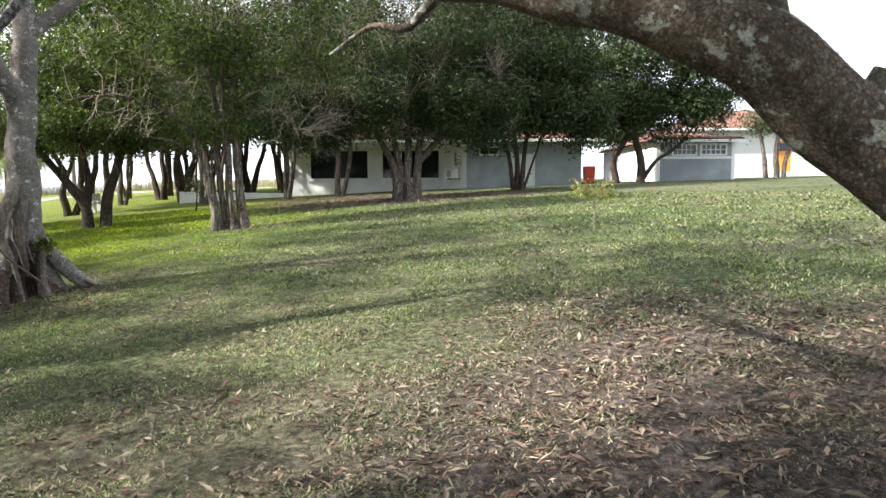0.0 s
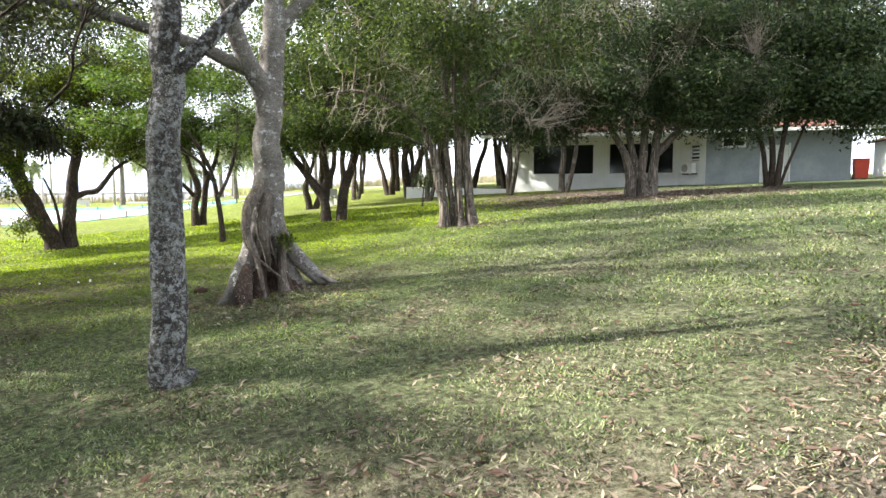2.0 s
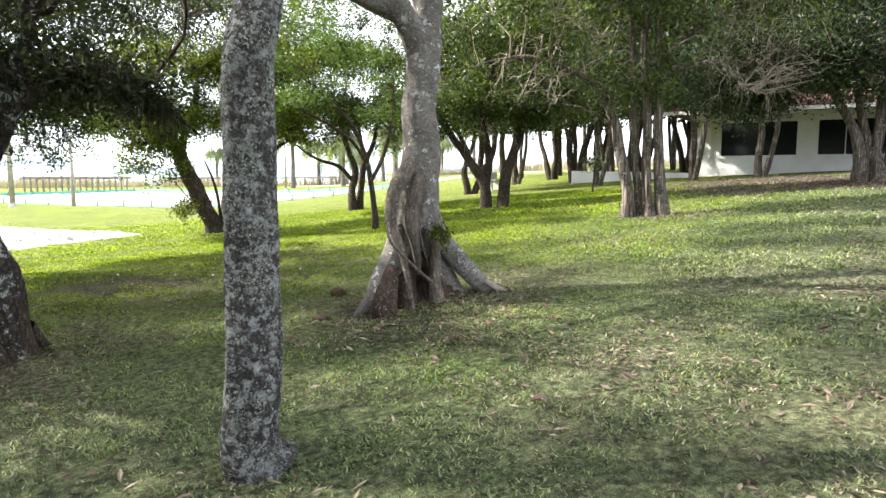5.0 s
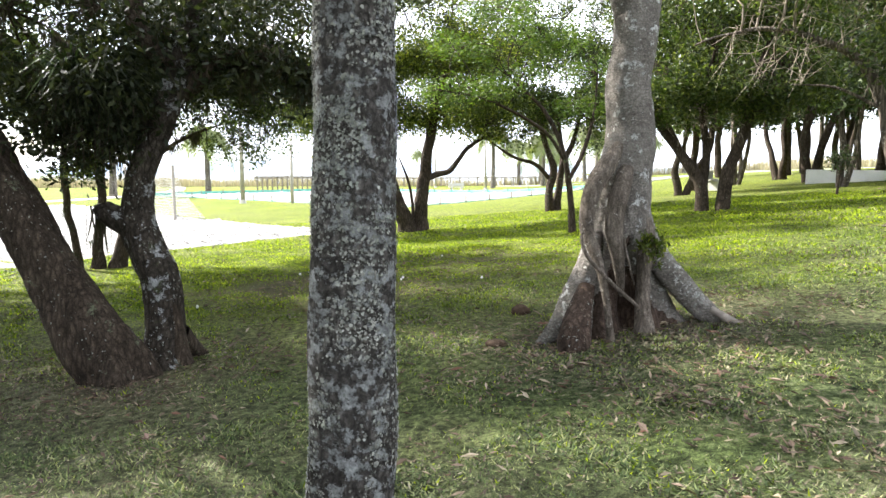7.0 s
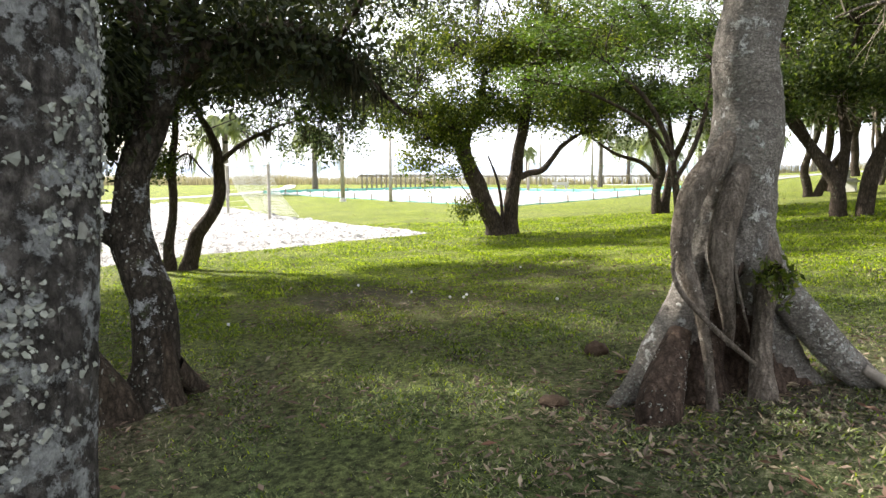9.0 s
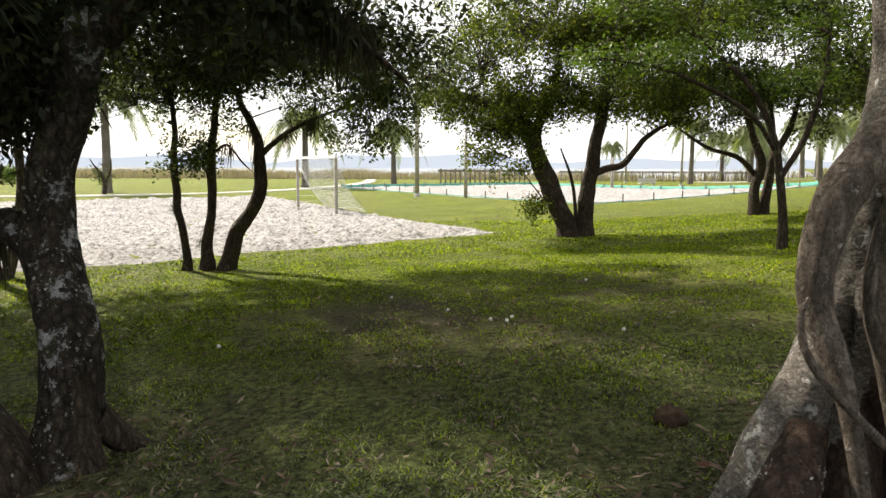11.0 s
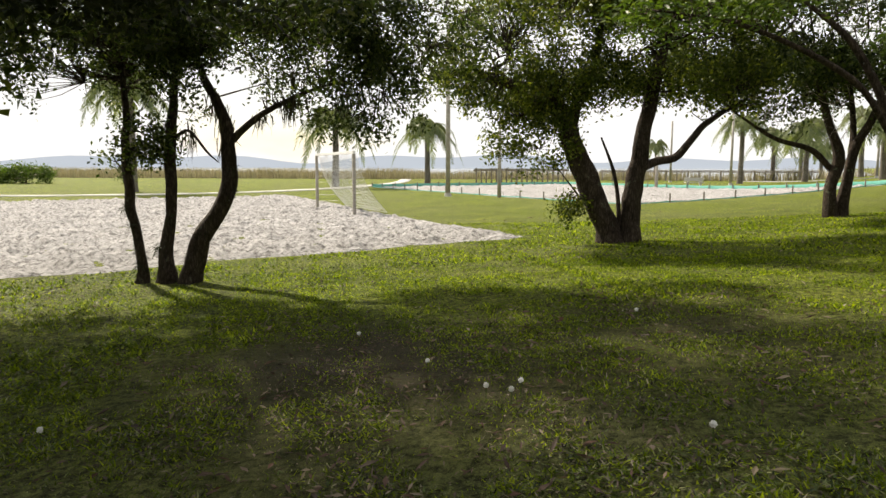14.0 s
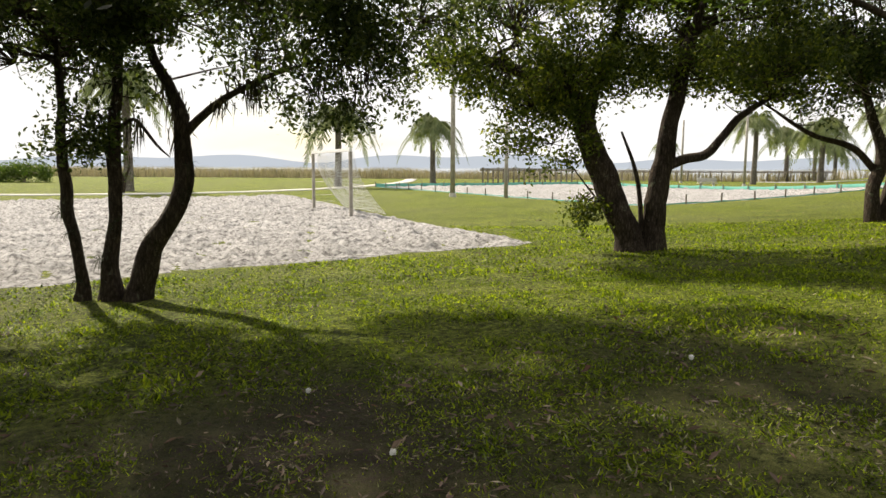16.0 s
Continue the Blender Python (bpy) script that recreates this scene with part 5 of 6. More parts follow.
spots = [(-38, 17.5, 0, 1), (-41, 21, 1, 0.95), (-36.5, 22.5, 0, 1.05), (-33, 24, 1, 1), (-44, 25.5, 0, 1), (-40, 27.5, 1, 1.1), (-35, 29, 0, 1), (-47, 30, 1, 1), (-43.5, 32.5, 0, 1.1), (-38.5, 34, 1, 1.1),
         (-51, 34, 0, 1.1), (-46, 37.5, 1, 1.2), (-31, 30, 1, 1.1), (-54, 28.5, 1, 1), (-58, 36, 0, 1.2), (-27.5, 22.8, 1, 0.95), (-25.2, 24.2, 1, 0.9), (-50, 43, 1, 1.3), (-64, 44, 0, 1.3), (-42, 44, 0, 1.3),
         # last row: copies out of view near the walk, added to shade the lawn
         (-3.2, -3.2, 0, 1.0), (-1.4, -2.6, 0, 1.0), (3.6, -3.0, 1, 1.1), (-8.4, -3.9, 0, 0.72), (-12.6, -5.8, 1, 0.95), (-16.0, -6.6, 0, 0.9), (-17.9, -7.2, 1, 0.9), (6.5, 1.5, 0, 1.0)]
for i, (sx, sy, kind, s) in enumerate(spots):
    tall_by = 1.4 if sy > 10 else 1.0
    copy_thing((grove, grove_b)[kind], pose(sx, sy, ground_z(sx, sy) - 0.06, 0, 0, 47 * i) @ Matrix.Diagonal((s * (0.5 + 0.5 * tall_by), s * (0.5 + 0.5 * tall_by), s * tall_by * (0.95 + 0.1 * (i % 3)), 1)))

# sapling in the lawn
tree("sapling", -5.55, 12.1, 37,
     [([(0, 0, -0.02), (0.02, 0, 0.3), (0, 0, 0.55)], [0.022, 0.018, 0.012]), ([(0.01, 0, 0.4), (0.16, 0, 0.6), (0.3, 0, 0.7)], [0.012, 0.01, 0.006]), ([(0.01, 0, 0.38), (-0.15, 0, 0.6), (-0.28, 0, 0.75)], [0.012, 0.01, 0.006])],
     8, [(-0.2, 0, 0.75, 0.26, 0.24, 0.2, 26), (0.22, 0, 0.70, 0.28, 0.24, 0.2, 26)],
     "small sapling with pale yellow-green leaves in the lawn", M_BARK_TWIG, M_LEAF_SAPLING, per_tip=7, leaf_size=(0.075, 0.04), fill=1.0, spread=0.06, category="sapling", twig=0.004, sink=0.02, step=0.1, seed=28)
tree("sapling", -25.5, 16.3, 50,
     [([(0, 0, -0.02), (0.03, 0, 0.5), (0.1, 0, 1.1)], [0.05, 0.035, 0.015])], 6, [(0.05, 0, 1.15, 0.4, 0.4, 0.35, 26)],
     "young dark sapling at the edge of the grove", M_BARK_DARK, M_LEAF_DARK, per_tip=14, leaf_size=(0.09, 0.045), spread=0.12, category="sapling", sink=0.02, seed=29)


# ---- the houses ----
def at_house(X, D, z=None):
    x, y = house_at(X, D)
    return pose(x, y, ground_z(x, y) if z is None else z, 0, 0, 37)


def wall_with_holes(name, parent, x0, x1, z0, z1, thick, holes, mat, y=0.0, label=""):
    """An upright wall along x with openings (x0, x1, z0, z1) through it."""
    xs = sorted({x0, x1, *[h[0] for h in holes], *[h[1] for h in holes]})
    zs = sorted({z0, z1, *[h[2] for h in holes], *[h[3] for h in holes]})
    bm = bmesh.new()
    for i in range(len(xs) - 1):
        for j in range(len(zs) - 1):
            cx, cz = (xs[i] + xs[i + 1]) / 2, (zs[j] + zs[j + 1]) / 2
            if not any(h[0] < cx < h[1] and h[2] < cz < h[3] for h in holes):
                box(bm, xs[i], xs[i + 1], y, y + thick, zs[j], zs[j + 1])
    bmesh.ops.remove_doubles(bm, verts=bm.verts, dist=1e-4)
    return part(name, bm, mat, parent, label)


def window(parent, x0, x1, z0, z1, bars=0, rails=0, y=0.0, sill=True):
    """A framed window set into a wall that runs along x."""
    w = new("window")
    w.parent = parent
    f = 0.09
    bm = bmesh.new()
    for a in ((x0 - f, x0, z0 - f, z1 + f), (x1, x1 + f, z0 - f, z1 + f), (x0, x1, z0 - f, z0), (x0, x1, z1, z1 + f)):
        box(bm, a[0], a[1], y - 0.03, y + 0.06, a[2], a[3])
    part("frame", bm, M_WHITE, w)
    block("pane", (x0, x1, y + 0.08, y + 0.095, z0, z1), M_GLASS, w)
    for i in range(bars):
        bx = x0 + (x1 - x0) * (i + 1) / (bars + 1)
        block("bar", (bx - 0.02, bx + 0.02, y + 0.03, y + 0.08, z0, z1), M_WHITE, w)
    for i in range(rails):
        bz = z0 + (z1 - z0) * (i + 1) / (rails + 1)
        block("bar", (x0, x1, y + 0.025, y + 0.075, bz - 0.02, bz + 0.02), M_WHITE, w)
    if sill:
        block("sill", (x0 - 0.16, x1 + 0.16, y - 0.09, y, z0 - f - 0.06, z0 - f), M_WHITE, w, bevel=0.01)
    return w


def tiled_roof(parent, x0, x1, y0, y1, z, rise, over=0.6):
    """A hipped roof with rows of round tiles on its front slope."""
    bm = bmesh.new()
    a, b, c, d = (x0 - over, y0 - over, z), (x1 + over, y0 - over, z), (x1 + over, y1 + over, z), (x0 - over, y1 + over, z)
    m_ = (y0 + y1) / 2
    h = min((y1 - y0) / 2, (x1 - x0) / 2) * 0.8
    e, f = (x0 + h, m_, z + rise), (x1 - h, m_, z + rise)
    vs = [bm.verts.new(p) for p in (a, b, c, d, e, f)]
    for q in ((0, 1, 5, 4), (1, 2, 5), (2, 3, 4, 5), (3, 0, 4), (3, 2, 1, 0)):
        bm.faces.new([vs[i] for i in q])
    part("roof", bm, M_ROOF, parent)
    pc = Pieces()
    n_ = int((x1 - x0 + 2 * over) / 0.24)
    run = m_ - (y0 - over)
    for i in range(n_):
        x = x0 - over + 0.12 + i * 0.24
        reach = min(1.0, (x - (x0 - over)) / (h + over), ((x1 + over) - x) / (h + over))
        if reach < 0.08:
            continue
        p = np.array([(x, y0 - over - 0.03 + run * reach * t, z + 0.02 + rise * reach * t) for t in (0, 0.5, 1)])
        tube(pc, p, np.full(3, 0.075), 6)
    mesh_part("roof_tiles", pc, M_ROOF, parent)
    block("fascia", (x0 - over, x1 + over, y0 - over - 0.02, y0 - over + 0.02, z - 0.16, z - 0.005), M_WHITE, parent)


hz = ground_z(*house_at(-3.0, 38.0)) - 0.05
house = thing("house", at_house(0, 38.0, hz), "low white house with wide dark windows under a tiled roof", "house")
wall_with_holes("wall", house, -8.85, -0.1, -0.4, 2.75, 0.2, [(-7.6, -4.4, 0.78, 2.3), (-3.55, -0.4, 0.78, 2.3)], M_WHITE)
window(house, -7.6, -4.4, 0.78, 2.3)
window(house, -3.55, -0.4, 0.78, 2.3, bars=2)
block("pillar", (-4.24, -3.72, -0.07, 0.0, -0.4, 2.75), M_WHITE, house)
block("pillar", (-8.91, -8.05, -0.07, 0.0, -0.4, 2.75), M_WHITE, house)
block("plinth", (-8.95, -0.1, -0.13, -0.07, -0.4, 0.22), M_WHITE, house)
bm = bmesh.new()
for h0, h1 in ((-0.4, 0.78), (2.3, 2.75)):
    box(bm, -8.85, -8.65, 0.2, 9.0, h0, h1)
box(bm, -8.85, -8.65, 0.2, 0.6, 0.78, 2.3)
box(bm, -8.85, -8.65, 2.4, 9.0, 0.78, 2.3)
part("wall", bm, M_WHITE, house)
block("pane", (-8.77, -8.75, 0.6, 2.4, 0.78, 2.3), M_GLASS, house)
# slanting bay between the white front and the grey wing, with a louvred window
bay = new("bay")
bay.parent = house
bay.matrix_basis = pose(-0.1, 0.0, 0, 0, 0, -46)
wall_with_holes("wall", bay, 0.0, 1.75, -0.4, 2.75, 0.18, [(0.75, 1.35, 1.35, 2.1)], M_WHITE)
for i in range(4):
    block("louvre", (0.75, 1.35, 0.02 + 0.0, 0.10, 1.38 + 0.18 * i, 1.44 + 0.18 * i), M_WHITE, bay)
block("pane", (0.75, 1.35, 0.12, 0.135, 1.35, 2.1), M_GLASS, bay)
wall_with_holes("wing_wall", house, 1.12, 7.35, -0.4, 2.75, 0.2, [(1.9, 2.8, 2.02, 2.36), (3.6, 4.75, -0.4, 2.02)], M_GREYWALL, y=-1.26)
block("door", (3.6, 4.75, -1.20, -1.15, -0.38, 2.02), M_WHITE, house, "white painted door", bevel=0.01)
block("door_handle", (4.58, 4.66, -1.26, -1.20, 0.92, 1.0), M_BLACK, house, bevel=0.01)
block("door_frame", (3.52, 3.6, -1.29, -1.26, -0.4, 2.1), M_WHITE, house)
block("door_frame", (4.75, 4.83, -1.29, -1.26, -0.4, 2.1), M_WHITE, house)
window(house, 1.9, 2.8, 2.02, 2.36, bars=1, y=-1.26, sill=False)
block("wing_wall", (7.15, 7.35, -1.06, 8.0, -0.4, 2.75), M_GREYWALL, house)
block("back_wall", (-8.65, 7.15, 8.8, 9.0, -0.4, 2.75), M_WHITE, house)
tiled_roof(house, -8.85, 7.3, -1.2, 9.0, 2.76, 1.2, 1.1)
ac = thing("air_conditioner", at_house(0, 38.0, hz) @ pose(-0.1, 0, 0, 0, 0, -46) @ pose(0.95, -0.32, 0.72), "white outdoor air conditioner on a wall bracket", "air conditioner")
block("casing", (-0.36, 0.36, -0.14, 0.16, 0.0, 0.52), M_WHITE, ac, bevel=0.02)
bm = bmesh.new()
bmesh.ops.create_cone(bm, cap_ends=True, segments=24, radius1=0.2, radius2=0.2, depth=0.02, matrix=Matrix.Translation((-0.1, -0.15, 0.26)) @ Matrix.Rotation(radians(90), 4, "X"))
part("fan_grille", bm, M_POST, ac)
block("bracket", (-0.3, -0.26, -0.1, 0.32, -0.05, 0.0), M_BLACK, ac)
block("bracket", (0.26, 0.30, -0.1, 0.32, -0.05, 0.0), M_BLACK, ac)

# the second, longer building
bz = ground_z(*house_at(14.0, 38.5)) - 0.05
shed = thing("building", at_house(12.2, 38.6, bz), "low white building with small barred windows and tiled roof", "building")
wall_with_holes("wall", shed, 0.0, 4.05, -0.5, 2.35, 0.2, [(0.75, 2.0, 1.55, 2.05), (2.35, 3.7, 1.55, 2.05)], M_GREYWALL)
window(shed, 0.75, 2.0, 1.55, 2.05, bars=4, rails=1, sill=False)
window(shed, 2.35, 3.7, 1.55, 2.05, bars=4, rails=1, sill=False)
block("band", (-0.02, 4.07, -0.03, 0.0, 1.28, 1.42), M_WHITE, shed)
block("wall", (-0.2, 0.0, 0.0, 13.0, -0.5, 2.35), M_WHITE, shed)
block("wall", (4.05, 4.25, 0.0, 13.0, -0.5, 2.35), M_WHITE, shed)
block("wall", (0.0, 4.05, 12.8, 13.0, -0.5, 2.35), M_WHITE, shed)
tiled_roof(shed, -0.2, 4.25, 0.0, 13.0, 2.36, 0.95, 0.5)

# white house with an orange door, farther on
oz = 2.62
cottage = thing("house", at_house(19.0, 47.0, oz), "white house with an orange door, in full sun", "house")
wall_with_holes("wall", cottage, -3.0, 12.0, -0.8, 3.0, 0.2, [(3.85, 4.95, 0.0, 2.15), (6.2, 7.6, 0.9, 2.0)], M_WHITE)
door = block("door", (3.85, 4.95, 0.06, 0.11, 0.0, 2.15), M_ORANGE, cottage, "orange painted door")
block("glazing", (4.1, 4.7, 0.045, 0.06, 1.45, 2.0), M_GLASS, door)
window(cottage, 6.2, 7.6, 0.9, 2.0, bars=1)
block("step", (3.5, 5.4, -0.5, 0.0, -0.5, -0.02), M_CONCRETE, cottage)
block("step", (3.3, 5.6, -0.9, -0.5, -0.7, -0.2), M_CONCRETE, cottage)
block("wall", (-3.0, -2.8, 0.2, 8.0, -0.8, 3.0), M_WHITE, cottage)
block("wall", (11.8, 12.0, 0.2, 8.0, -0.8, 3.0), M_WHITE, cottage)
tiled_roof(cottage, -3.0, 12.0, 0.0, 8.0, 3.0, 1.6)

# red bin on the corner
bx, by = house_at(7.95, 37.6)
red_bin = thing("waste_bin", pose(bx, by, ground_z(bx, by), 0, 0, 37), "red plastic wheeled bin against the grey wall", "bin")
bm = bmesh.new()
bmesh.ops.create_cone(bm, cap_ends=True, segments=4, radius1=0.36, radius2=0.44, depth=0.85, matrix=Matrix.Translation((0, 0, 0.47)) @ Matrix.Rotation(radians(45), 4, "Z"))
bmesh.ops.bevel(bm, geom=list(bm.edges), offset=0.03, segments=2, affect="EDGES")
part("body", bm, M_RED, red_bin)
block("lid", (-0.33, 0.33, -0.36, 0.33, 0.9, 0.97), M_RED, red_bin, bevel=0.025)
block("handle", (-0.22, 0.22, 0.33, 0.38, 0.86, 0.9), M_RED, red_bin, bevel=0.01)
for sx in (-0.26, 0.22):
    bm = bmesh.new()
    bmesh.ops.create_cone(bm, cap_ends=True, segments=16, radius1=0.1, radius2=0.1, depth=0.05, matrix=Matrix.Translation((sx + 0.02, 0.28, 0.1)) @ Matrix.Rotation(radians(90), 4, "Y"))
    part("wheel", bm, M_BLACK, red_bin)

# low white wall running from the house into the grove
wx, wy = house_at(-9.0, 38.0)
low_wall = block("low_wall", (-6.0, 0.0, -0.15, 0.15, -0.8, 0.2), M_WHITE)
low_wall.matrix_world = pose(wx, wy, ground_z(wx, wy), 0, 1.2, 37)
tagged(low_wall, "low white garden wall at the edge of the grove", "wall", kind="structure")

# ---- goal on the sand ----
gr_, gl_ = Vector((-35.0, -7.2)), Vector((-39.3, -10.8))
along = (gl_ - gr_).normalized()
g_turn = math.degrees(math.atan2(along.y, along.x))
g_w = (gl_ - gr_).length
goal = thing("goal", pose(gr_.x, gr_.y, ground_z(gr_.x, gr_.y) + 0.04, 0, 0, g_turn), "beach football goal of grey posts with a white net", "goal")
for gx0 in (0.0, g_w):
    block("post", (gx0 - 0.06, gx0 + 0.06, -0.06, 0.06, -0.2, 2.35), M_POST, goal, bevel=0.012)
block("crossbar", (-0.06, g_w + 0.06, -0.06, 0.06, 2.35, 2.47), M_WHITE, goal, bevel=0.012)
pc = Pieces()
cols, rws = 36, 16
tt, ss = np.meshgrid(np.linspace(0, 1, cols + 1), np.linspace(0, 1, rws + 1), indexing="ij")
sag = 0.25 * np.sin(np.pi * tt) * (1 - ss) + 0.35 * np.sin(np.pi * ss)
net = np.stack([tt * g_w, -(0.15 + 1.2 * ss ** 1.4 - 0.4 * sag), 2.36 - 2.3 * ss - 0.12 * np.abs(np.sin(np.pi * tt * 4)) * (1 - ss)], -1)
for i in range(cols + 1):
    tube(pc, net[i], np.full(rws + 1, 0.008), 3)
for j in range(rws + 1):
    tube(pc, net[:, j], np.full(cols + 1, 0.008), 3)
for gx0 in (0.0, g_w):
    for j in range(9):
        f = j / 8
        tube(pc, np.array([(gx0, -0.02, 2.3 - 2.3 * f), (gx0, -(0.15 + 1.0 * f ** 1.4), 2.3 - 2.3 * f)]), np.array([0.008, 0.008]), 3)
mesh_part("net", pc, M_NET, goal)


# ---- shore: poles, palms, court border, benches, pier, reeds ----
def pole(x, y, h, r, label, mat=M_POST, cap=True):
    root = thing("pole", pose(x, y, ground_z(x, y)), label, "pole")
    bm = bmesh.new()
    bmesh.ops.create_cone(bm, cap_ends=True, segments=14, radius1=r, radius2=r * 0.75, depth=h + 0.3, matrix=Matrix.Translation((0, 0, h / 2 - 0.15)))
    part("shaft", bm, mat, root, smooth=True)
    if cap:
        bm = bmesh.new()
        bmesh.ops.create_cone(bm, cap_ends=True, segments=14, radius1=r * 1.5, radius2=r * 1.3, depth=0.25, matrix=Matrix.Translation((0, 0, 0.1)))
        part("footing", bm, M_CONCRETE, root)
    return root


pole(-53.5, -8.2, 11.0, 0.16, "tall grey concrete lamp pole by the sand court")
pole(-53.0, -4.7, 4.6, 0.13, "grey wooden court post", cap=False)
pole(-76.0, 5.9, 3.0, 0.15, "grey wooden court post", cap=False)
pole(-95.0, 30.0, 7.0, 0.14, "thin grey pole far on the shore")
pole(-88.0, 14.0, 9.0, 0.14, "thin grey pole far on the shore")
pole(-105.0, 9.0, 8.0, 0.15, "thin grey pole far on the shore")


def palm(h, r, fronds, length, seed, label="queen palm with arching feathered fronds", group="palms along the shore"):
    """A palm: ringed trunk, arching fronds with hanging leaflets."""
    global rng
    rng = np.random.default_rng(seed)
    root = thing("palm", pose(0, 0, 0), label, "palm", group)
    pc = Pieces()
    zz = np.linspace(-0.2, h, 30)
    tube(pc, np.stack([0.12 * np.sin(zz * 0.4), 0 * zz, zz], -1), r * (1 + 0.35 * np.exp(-(zz + 0.2) * 1.5) - 0.18 * zz / h) * (1 + 0.03 * np.sin(zz * 21)), 14)
    top = np.array([0.12 * math.sin(h * 0.4), 0, h])
    tube(pc, np.stack([top + (0, 0, -0.05), top + (0, 0, 0.5), top + (0, 0, 0.9)]), np.array([r * 0.95, r * 0.8, 0.04]), 10)
    mesh_part("trunk", pc, M_BARK_PALM, root)
    for k in range(fronds):
        az = k * 2.4 + rng.uniform(-0.2, 0.2)
        up = rng.uniform(0.1, 1.15)
        L = length * rng.uniform(0.85, 1.1)
        t = np.linspace(0, 1, 14)
        out = np.array([math.cos(az), math.sin(az), 0])
        spine = top + np.array([0, 0, 0.6]) + np.outer(L * t * (math.cos(up) * (1 - 0.25 * t)), out)
        spine[:, 2] += L * (math.sin(up) * t - (0.75 + 0.25 * rng.random()) * t ** 2.1)
        pf = Pieces()
        tube(pf, spine, np.linspace(0.03, 0.006, 14), 4)
        side = np.array([-out[1], out[0], 0])
        ti = np.repeat(np.linspace(0.12, 1, 34), 2)
        sg_ = np.tile([1.0, -1.0], 34)
        base_ = np.stack([np.interp(ti, t, spine[:, i]) for i in range(3)], -1)
        ln = (0.75 * np.sin(np.pi * np.clip(ti * 0.86 + 0.12, 0, 1)) + 0.12)[:, None] * length / 3.2
        way = sg_[:, None] * side * 0.55 + out * 0.35 + np.array([0, 0, -0.85]) + rng.normal(size=(68, 3)) * 0.14
        way /= np.linalg.norm(way, axis=1)[:, None]
        wd = np.cross(way, out)
        wd = wd / (np.linalg.norm(wd, axis=1)[:, None] + 1e-6) * 0.04
        v = np.stack([base_ - wd, base_ + wd, base_ + way * ln * 0.6 + wd * 0.9, base_ + way * ln - wd * 0.2], 1).reshape(-1, 3)
        pf.add(v, np.arange(4 * 68).reshape(-1, 4))
        mesh_part("frond", pf, M_LEAF_PALM, root, smooth=False)
    return root


palm_a = palm(6.6, 0.30, 24, 4.6, 31)
palm_b = palm(4.9, 0.28, 26, 4.6, 32)
placed = [(palm_b, -86.0, -19.0, 1.15), (palm_b, -70.0, -23.5, 1.0), (palm_a, -97.0, 16.3, 1.0), (palm_a, -128.0, 30.0, 1.0), (palm_a, -110.0, 33.0, 1.1),
          (palm_b, -118.0, 24.0, 1.0), (palm_a, -104.0, 38.0, 1.1), (palm_b, -122.0, 44.0, 1.1), (palm_a, -132.0, 52.0, 1.0), (palm_a, -90.0, 34.0, 0.9), (palm_b, -140.0, 36.0, 1.0), (palm_a, -126.0, 8.0, 0.8), (palm_a, -54.0, -33.0, 1.1), (palm_b, -100.0, 24.0, 1.0), (palm_a, -116.0, 52.0, 1.2), (palm_b, -84.0, 27.0, 0.9)]
used = set()
for i, (src, px, py, s) in enumerate(placed):
    m_ = pose(px, py, ground_z(px, py), 0, 0, 67 * i) @ Matrix.Diagonal((s, s, s, 1))
    if src.name in used:
        copy_thing(src, m_)
    else:
        used.add(src.name)
        src.matrix_basis = m_


def court_border(a, b, label, high):
    """A low strip of teal mesh between two corners, sagging between stakes."""
    L = math.hypot(b[0] - a[0], b[1] - a[1])
    n_ = int(L / 2.4)
    root = thing("court_border", pose(a[0], a[1], ground_z(*a)), label, "border")
    pc = Pieces()
    ts = np.linspace(0, 1, n_ * 4 + 1)
    xs, ys = (b[0] - a[0]) * ts, (b[1] - a[1]) * ts
    gz = height(a[0] + xs, a[1] + ys) - ground_z(*a)
    topz = gz + high - 0.04 * np.abs(np.sin(np.pi * ts * n_))
    nx, ny = -(b[1] - a[1]) / L * 0.006, (b[0] - a[0]) / L * 0.006
    rows_ = [np.stack([xs + nx, ys + ny, gz + 0.02], -1), np.stack([xs + nx, ys + ny, topz], -1), np.stack([xs - nx, ys - ny, topz], -1), np.stack([xs - nx, ys - ny, gz + 0.02], -1)]
    k = len(ts)
    v = np.concatenate(rows_)
    i = np.arange(k - 1)
    q = np.concatenate([np.stack([i + r * k, i + 1 + r * k, i + 1 + (r + 1) * k, i + (r + 1) * k], -1) for r in range(3)])
    pc.add(v, q)
    mesh_part("mesh_strip", pc, M_TEAL, root)
    for s in range(n_ + 1):
        f = s / n_
        cx, cy = (b[0] - a[0]) * f, (b[1] - a[1]) * f
        cz = ground_z(a[0] + cx, a[1] + cy) - ground_z(*a)
        block("stake", (cx - 0.035, cx + 0.035, cy - 0.035, cy + 0.035, cz - 0.1, cz + 0.48), M_WOOD, root)
    return root


for i in range(4):
    court_border(SAND_B[i], SAND_B[(i + 1) % 4], "low teal mesh border on wooden stakes round sand", (0.10, 0.34, 0.34, 0.10)[i])


def bench(x, y, turn, label="pale concrete park bench on the shore lawn"):
    root = thing("bench", pose(x, y, ground_z(x, y), 0, 0, turn), label, "bench", "benches on the shore")
    block("seat", (-0.9, 0.9, -0.22, 0.22, 0.42, 0.5), M_CONCRETE, root, bevel=0.015)
    block("backrest", (-0.9, 0.9, 0.2, 0.27, 0.58, 0.95), M_CONCRETE, root, bevel=0.015)
    for sx in (-0.62, 0.52):
        block("leg", (sx, sx + 0.12, -0.2, 0.26, -0.05, 0.6), M_CONCRETE, root, bevel=0.01)
    return root


